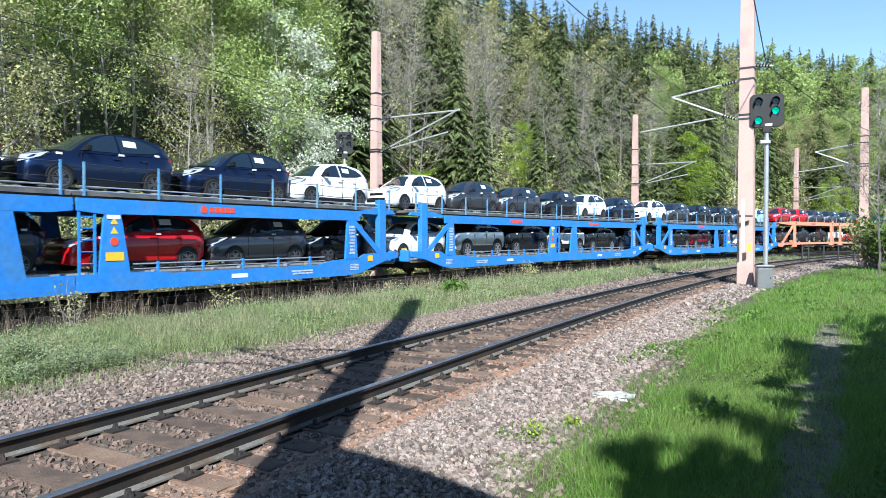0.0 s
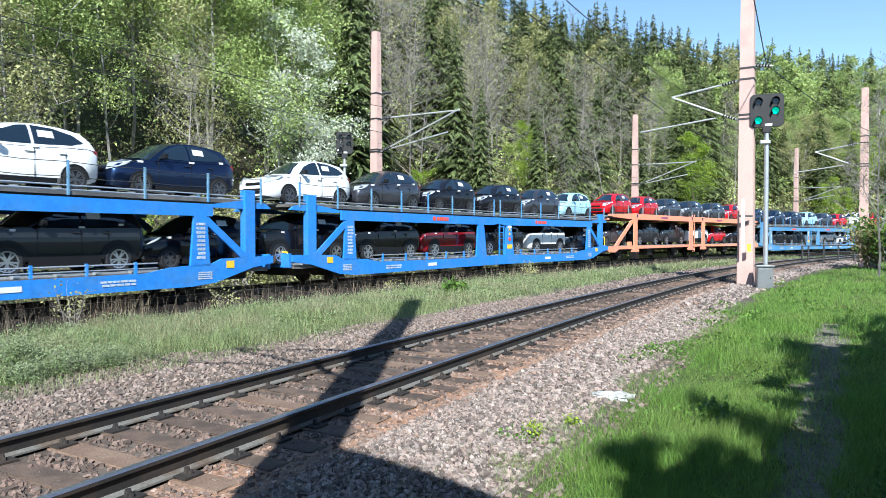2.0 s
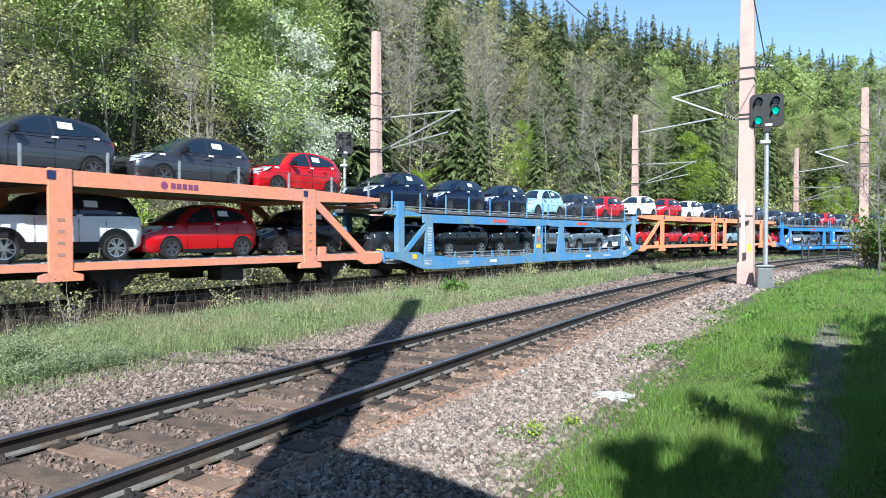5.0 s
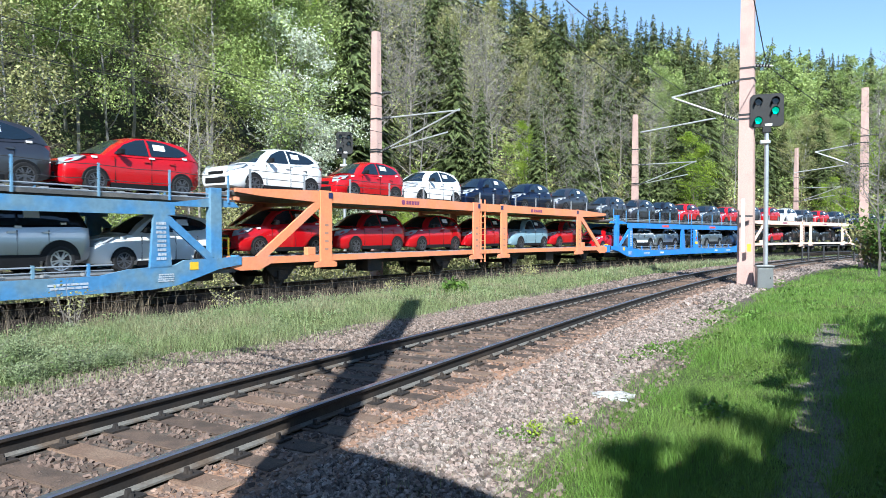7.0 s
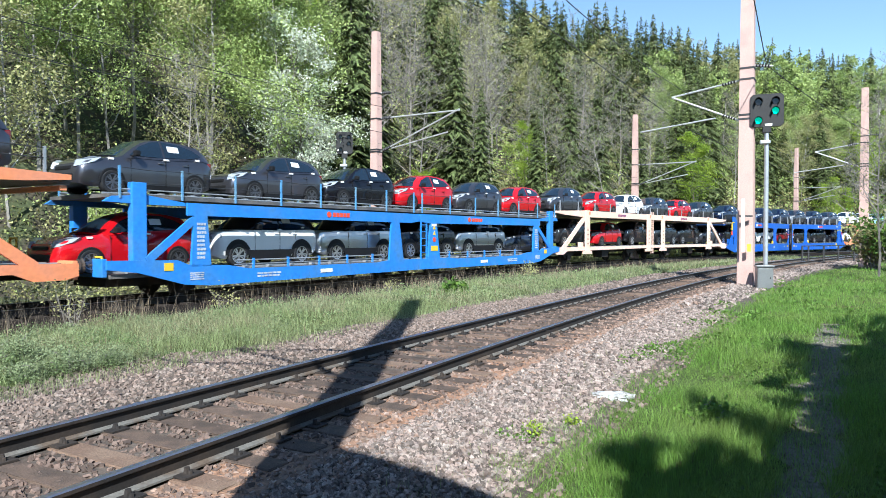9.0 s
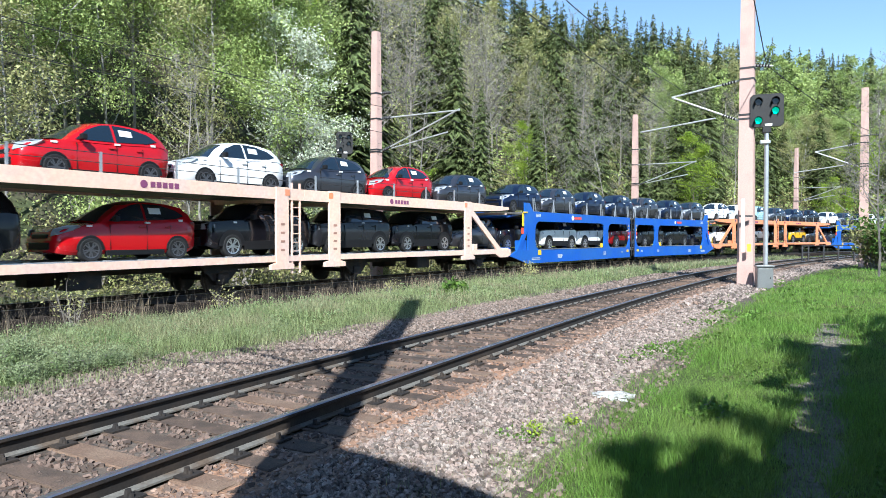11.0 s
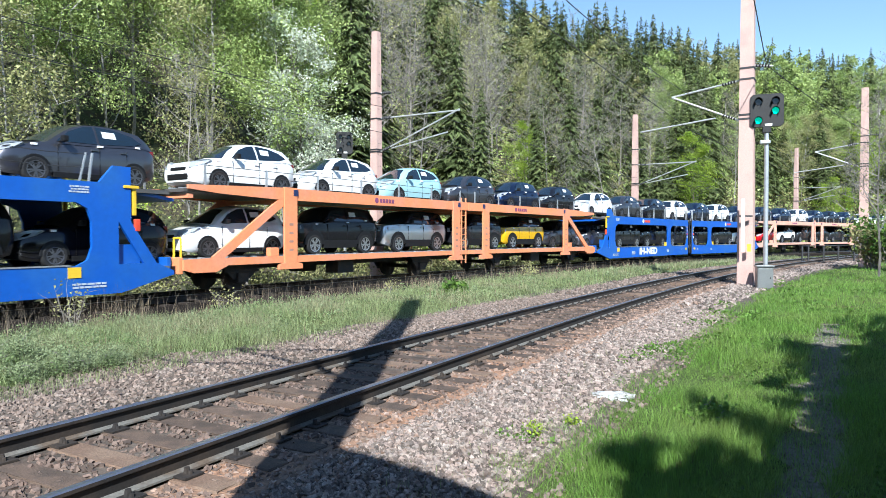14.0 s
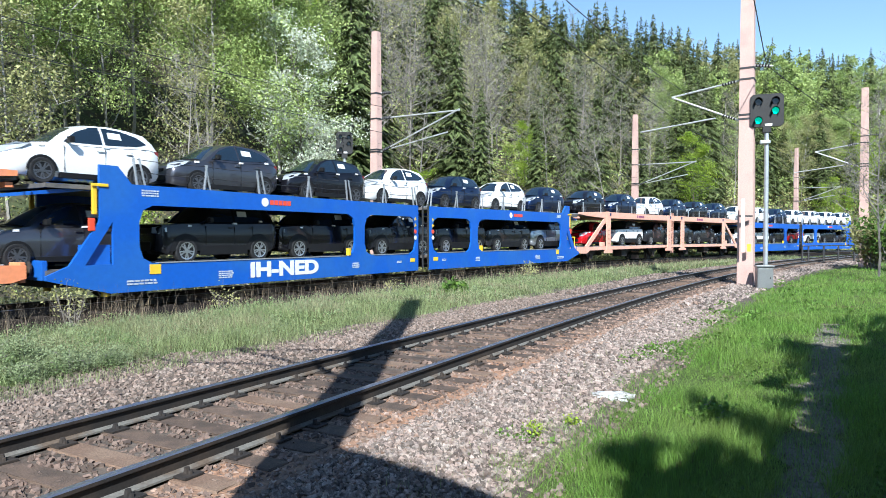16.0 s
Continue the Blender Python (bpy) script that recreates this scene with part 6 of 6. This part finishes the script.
def verge(x, y):
    n = near_off(x, y)
    edge = 2.75 + 0.5 * (patch(x, y, 1.7) - 0.4)
    return (n > edge) & ((path_gap(x, y) > 0.08 + 0.22 * patch(x, y, 2.1)) | (RNG.random(len(x)) < 0.25))


def strip_grass(x, y):
    n, q = near_off(x, y), train_off(x, y)
    return (n < -3.15 - 0.9 * smooth(-y, -14, -7) + 0.5 * (patch(x, y, 1.9) - 0.5)) & (q < -3.5 + 1.0 * smooth(y, 14, 24) + 0.5 * (patch(x, y, 1.4) - 0.5))


x, y = field(400000, 3.6, 45, 1.0, verge)
near = np.clip(y / 8, 0.8, 3)
h = RNG.uniform(0.05, 0.21, len(x)) * (0.35 + 0.7 * patch(x, y, 0.9) + 0.7 * patch(x + 3, y, 2.6)) * (0.6 + 0.4 * smooth(near_off(x, y), 2.6, 3.6))
blades("verge_grass", x, y, h, 0.0055 * near, M_GRASS, "lush bright green grass on the verge", 0.85)
x, y = field(90000, 4.2, 30, 1.0, lambda x, y: (near_off(x, y) > 2.4) & (patch(x, y, 1.3) > 0.62) & (path_gap(x, y) > 0.4))
zz = land(x, y) + RNG.uniform(0.02, 0.20, len(x)) * (patch(x, y, 1.3) - 0.3)
v, f = leaf_cloud(np.stack([x, y, zz], -1), RNG.uniform(0.018, 0.04, len(x)) * np.clip(y / 9, 0.9, 2.5), 0.9, 1.4)
tagged(new("verge_herbs", mesh_from("verge_herbs", v, f, M_HERB)), "low broad-leaved herbs in the verge", "herbs", kind="stuff")
x, y = field(330000, 6.5, 60, 1.0, strip_grass)
near = np.clip(y / 10, 0.8, 4)
h = RNG.uniform(0.05, 0.30, len(x)) * (0.2 + 0.7 * patch(x, y, 0.9) + 0.8 * patch(x, y + 5, 2.3))
blades("meadow_grass", x, y, h, 0.0068 * near, M_GRASS_MEADOW, "rough mixed meadow grass between the tracks", 0.8)
M_SAGE = material("grey_green_weeds", (0.210, 0.252, 0.134), 0.7, vary=0.2, scale=0.8, fine=8, second=(0.168, 0.227, 0.092), bump=0, random_each=0.4, transmit=0.25, spec=0.2)
x, y = field(150000, 6.5, 45, 1.0, lambda x, y: strip_grass(x, y) & (patch(x, y, 1.5) > 0.35) & (RNG.random(len(x)) < 0.35 + 0.65 * (x < -3)))
zz = land(x, y) + RNG.uniform(0.02, 0.36, len(x)) * patch(x, y, 1.5)
v, f = leaf_cloud(np.stack([x, y, zz], -1), RNG.uniform(0.010, 0.024, len(x)) * np.clip(y / 10, 0.9, 3), 0.6, 1.8)
tagged(new("grey_green_weeds", mesh_from("grey_green_weeds", v, f, M_SAGE)), "grey-green weeds among the rough grass", "weeds", kind="stuff")
M_DRY = material("dry_grass_stalks", (0.286, 0.227, 0.151), 0.7, vary=0.2, scale=0.8, fine=8, second=(0.202, 0.151, 0.101), bump=0, random_each=0.4, spec=0.2)
x, y = field(60000, 6.5, 45, 1.0, lambda x, y: strip_grass(x, y) & ~strip_grass(x, y + 1.5) & (patch(x, y, 1.7) > 0.45))
blades("dry_stalks", x, y, RNG.uniform(0.25, 0.75, len(x)), 0.005 * np.clip(y / 10, 0.8, 3), M_DRY, "dry bleached stalks standing along the train's track")
M_STALK = material("grey_brown_dead_stalks", (0.10, 0.082, 0.062), 0.8, vary=0.25, scale=1, fine=8, second=(0.17, 0.14, 0.105), bump=0, random_each=0.4, spec=0.2)
x, y = field(34000, 8.0, 34, 1.0, lambda x, y: (np.abs(train_off(x, y) + 3.35) < 0.75) & (patch(x, y, 1.1) > RNG.random(len(x)) * 0.9))
blades("dead_stalks", x, y, RNG.uniform(0.2, 0.95, len(x)), 0.0065 * np.clip(y / 14, 0.8, 2), M_STALK, "tall dead weed stalks in front of the train", 0.5)
x, y = field(60000, 6.5, 60, 1.0, strip_grass)
zz = land(x, y) + RNG.uniform(0.02, 0.22, len(x)) * patch(x, y, 1.1)
v, f = leaf_cloud(np.stack([x, y, zz], -1), RNG.uniform(0.012, 0.028, len(x)) * np.clip(y / 10, 0.9, 3), 0.9, 1.4)
tagged(new("meadow_herbs", mesh_from("meadow_herbs", v, f, M_SAGE)), "low green herbs between the tracks", "herbs", kind="stuff")
x, y = field(30000, 6.5, 50, 1.0, lambda x, y: strip_grass(x, y) & (RNG.random(len(x)) < 0.25 + 0.75 * smooth(train_off(x, y), -4.2, -2.2)))
h = RNG.uniform(0.15, 0.75, len(x)) * (0.5 + 0.6 * smooth(train_off(x, y), -4.5, -2.4))
blades("dry_stems", x, y, h, 0.0045 * np.clip(y / 9, 0.9, 4), M_STRAW, "dry brown stems and straw beside the train", 0.5)
x, y = field(60000, 6.5, 26, 1.0, lambda x, y: np.abs(near_off(x, y) + 3.5) < 0.7)
blades("ballast_edge_grass", x, y, RNG.uniform(0.06, 0.24, len(x)), 0.008 * np.clip(y / 10, 0.8, 3), M_GRASS_MEADOW, "thin grass creeping into the ballast", 0.6)
x, y = field(9000, 4.5, 26, 1.0, lambda x, y: (np.abs(near_off(x, y) - 2.7) < 0.55))
blades("edge_weeds", x, y, RNG.uniform(0.05, 0.16, len(x)), 0.008 * np.clip(y / 8, 0.8, 3), M_GRASS_MEADOW, "thin weeds along the edge of the ballast", 0.6)


def bush(x, y, r, h, n, leaf, mat, label, name="bush", stems=14):
    seed = int(abs(x) * 131 + y * 17)
    rnd = random.Random(seed)
    seg, c = [], []
    for _ in range(stems):
        a = rnd.uniform(0, 6.28)
        br = bent_branch((rnd.gauss(0, r * 0.12), rnd.gauss(0, r * 0.12), 0), (math.cos(a) * r / h * rnd.uniform(0.1, 1.2), math.sin(a) * r / h * rnd.uniform(0.1, 1.2), 1), h * rnd.uniform(0.6, 1.05), 0.012 * h + 0.004, rnd, 4)
        seg += br
        for p, q, _, _ in br[1:]:
            c.append(q)
            tw = bent_branch(q, (rnd.gauss(0, 1), rnd.gauss(0, 1), rnd.uniform(0, 1)), h * 0.25, 0.006, rnd, 2)
            seg += tw
            c.append(tw[-1][1])
    c = np.array(c)
    i = RNG.integers(0, len(c), n)
    pts = c[i] + RNG.normal(0, 1, (n, 3)) * np.array([r, r, h]) * 0.13
    pts[:, 2] = np.maximum(pts[:, 2], 0.03)
    b = new(name)
    b.matrix_basis = pose(x, y, float(land(x, y)) - 0.02)
    v, f = limb_arrays(seg, 3)
    new("branchwork", mesh_from("branchwork", v, f, M_TWIG)).parent = b
    v, f = leaf_cloud(pts, RNG.uniform(0.6, 1.3, n) * leaf, 0.5, small=leaf > 0.05)
    new("foliage", mesh_from("foliage", v, f, mat)).parent = b
    return tagged(b, label, "bush", "bushes by the railway")


# bushes behind the train, at the foot of the wood
_rb = random.Random(5)
for k in range(46):
    s = 2 + k * 3.3 + _rb.uniform(-1, 1)
    q = _rb.uniform(4.2, 7.5)
    x, y, _ = train_line(s, q)
    pxx = 784 + 1178.3 * x / y
    if pxx > 1200 and _rb.random() < 0.75:
        continue
    m = _rb.choice((M_LEAF_OLIVE, M_LEAF, M_LEAF_OLIVE, M_LEAF_YOUNG))
    bush(x, y, _rb.uniform(1.0, 1.9), _rb.uniform(1.6, 3.6), 2600, 0.07, m, "tangled budding bush at the foot of the wood", stems=18)
# low plants near the empty track
for px, d, r, h, n, leaf, m, lab in ((40, 8.9, 0.8, 0.38, 4200, 0.017, M_SAGE, "low grey-green leafy weed by the ballast"), (110, 8.8, 0.6, 0.34, 2800, 0.017, M_SAGE, "low grey-green leafy weed by the ballast"),
                                     (190, 9.3, 0.7, 0.30, 2800, 0.017, M_SAGE, "low grey-green leafy weed by the ballast"), (40, 8.3, 0.6, 0.30, 2800, 0.017, M_SAGE, "low grey-green leafy weed by the ballast"), (950, 6.0, 0.13, 0.18, 130, 0.022, M_LEAF_YOUNG, "small bright green weed among the stones"),
                                     (1015, 6.4, 0.13, 0.16, 120, 0.022, M_LEAF_YOUNG, "small bright green weed among the stones"), (1265, 6.6, 0.45, 0.26, 420, 0.035, M_GRASS, "leafy nettle clump in the grass"),
                                     (1340, 14.5, 0.6, 0.3, 400, 0.05, M_GRASS, "leafy nettle clump in the grass"), (1155, 10.5, 0.2, 0.18, 120, 0.03, M_GRASS, "small bright green weed among the stones"),
                                     (400, 16.2, 0.7, 0.6, 200, 0.04, M_LEAF_OLIVE, "wiry green weed beside the train"), (125, 13.2, 0.4, 0.9, 160, 0.04, M_LEAF_OLIVE, "wiry budding weed beside the train"), (690, 20.5, 0.6, 0.5, 140, 0.035, M_LEAF_OLIVE, "wiry green weed beside the train"),
                                     (800, 21.0, 0.9, 0.45, 500, 0.08, M_HERB, "low leafy clump between the tracks"), (940, 30.0, 0.8, 0.6, 260, 0.06, M_LEAF_OLIVE, "small green bush beside the train")):
    x, y = ground_point(px, d)
    bush(x, y, r, h, n, leaf, m, lab, "weed", 10)
# shrubs and a thin bare tree by the far end of the verge
bush(*ground_point(1548, 38.0), 1.5, 2.6, 1800, 0.13, M_LEAF_OLIVE, "dark dense shrub beside the railing", stems=26)
bush(*ground_point(1590, 36.0), 2.0, 3.4, 2200, 0.14, M_HERB, "dark dense shrub beside the railing", stems=26)
plant("bare", *ground_point(1556, 30.0), 0.66, 3)
plant("bare", *ground_point(1600, 26.0), 0.62, 6)
plant("bare", *ground_point(1520, 52.0), 0.85, 9)


# ---- dark pipe railing at the small bridge ----
def railing():
    r = new("pipe_railing")
    pts = [ground_point(px, d) for px, d in ((1420, 45.0), (1431, 45.5), (1458, 46.5), (1484, 47.5), (1512, 48.5))]
    for x, y in pts:
        g = float(land(x, y))
        part("post", tube(bmesh.new(), (x, y, g), (x, y, 0.98), 0.06, n=8), M_CLAMP, r)
    for z in (0.5, 0.95):
        bm = bmesh.new()
        for a, b in zip(pts, pts[1:]):
            tube(bm, (*a, z), (*b, z), 0.035, n=8)
        part("rail", bm, M_CLAMP, r)
    tagged(r, "low dark pipe railing beside the track", "railing")


railing()


def pale_slab():
    x, y = ground_point(1085, 7.55)
    bm = bmesh.new()
    bmesh.ops.create_icosphere(bm, subdivisions=3, radius=0.2)
    for v in bm.verts:
        k = 1 + 0.6 * noise.noise(v.co * 11) + 0.4 * noise.noise(v.co * 27)
        v.co = Vector((v.co.x * 1.1 * k, v.co.y * 0.7 * k, v.co.z * 0.26 * k))
    ob = part("plastic_sheet", bm, material("dirty_plastic_sheet", (0.46, 0.46, 0.45), 0.5, vary=0.3, scale=14, fine=60, second=(0.30, 0.29, 0.27), bump=0.5))
    ob.matrix_basis = pose(x, y, float(land(x, y)) + 0.04)
    tagged(ob, "crumpled pale plastic sheet lying on the stones", "litter")


pale_slab()


# ---- what stands behind the camera and shades the foreground ----
def trackside_house():
    h = new("trackside_house")
    M_PLASTER = material("cream_plaster", (0.55, 0.50, 0.40), 0.9, vary=0.1, scale=1.5)
    M_TILE = material("brown_roof_tiles", (0.20, 0.10, 0.07), 0.85, vary=0.25, scale=3, fine=14)
    x0, x1, y0, y1 = -1.62, 0.9, -9.0, -2.2
    top = lambda x: 6.32 - 0.636 * (x + 1.02)
    part("wall", prism(bmesh.new(), [(x0 + 0.1, -0.4), (x1 - 0.1, -0.4), (x1 - 0.1, top(x1) - 0.2), (x0 + 0.1, top(x0) - 0.2)], y0, y1 - 0.1), M_PLASTER, h)
    part("roof", prism(bmesh.new(), [(x0, top(x0) - 0.16), (x0, top(x0)), (x1, top(x1)), (x1, top(x1) - 0.16)], y0 - 0.2, y1), M_TILE, h)
    tagged(h, "plain plastered trackside house with a lean-to roof", "house")


trackside_house()
for x, y, r, h in ((1.5, -4.2, 0.6, 4.65), (2.1, -4.0, 0.7, 4.84), (2.9, -3.6, 0.8, 5.03), (3.6, -3.2, 0.8, 5.21), (4.3, -2.5, 0.9, 5.26), (5.1, -1.3, 1.0, 5.44), (6.0, 0.0, 1.0, 5.50), (7.1, 1.4, 1.1, 5.50), (8.3, 2.4, 1.2, 5.70),
                   (9.6, 3.2, 1.3, 6.01), (11.2, 4.0, 1.4, 6.33), (2.4, -5.4, 1.0, 5.39), (3.4, -5.0, 1.0, 5.75), (4.5, -4.4, 1.1, 6.01), (5.6, -3.2, 1.2, 6.40), (7.0, -1.2, 1.2, 6.52), (8.4, 0.2, 1.3, 6.66)):
    bush(x, y, r, h, 5200, 0.44, M_HERB, "tall dense green shrub behind the footpath", "tall_shrub", 34)


motions()
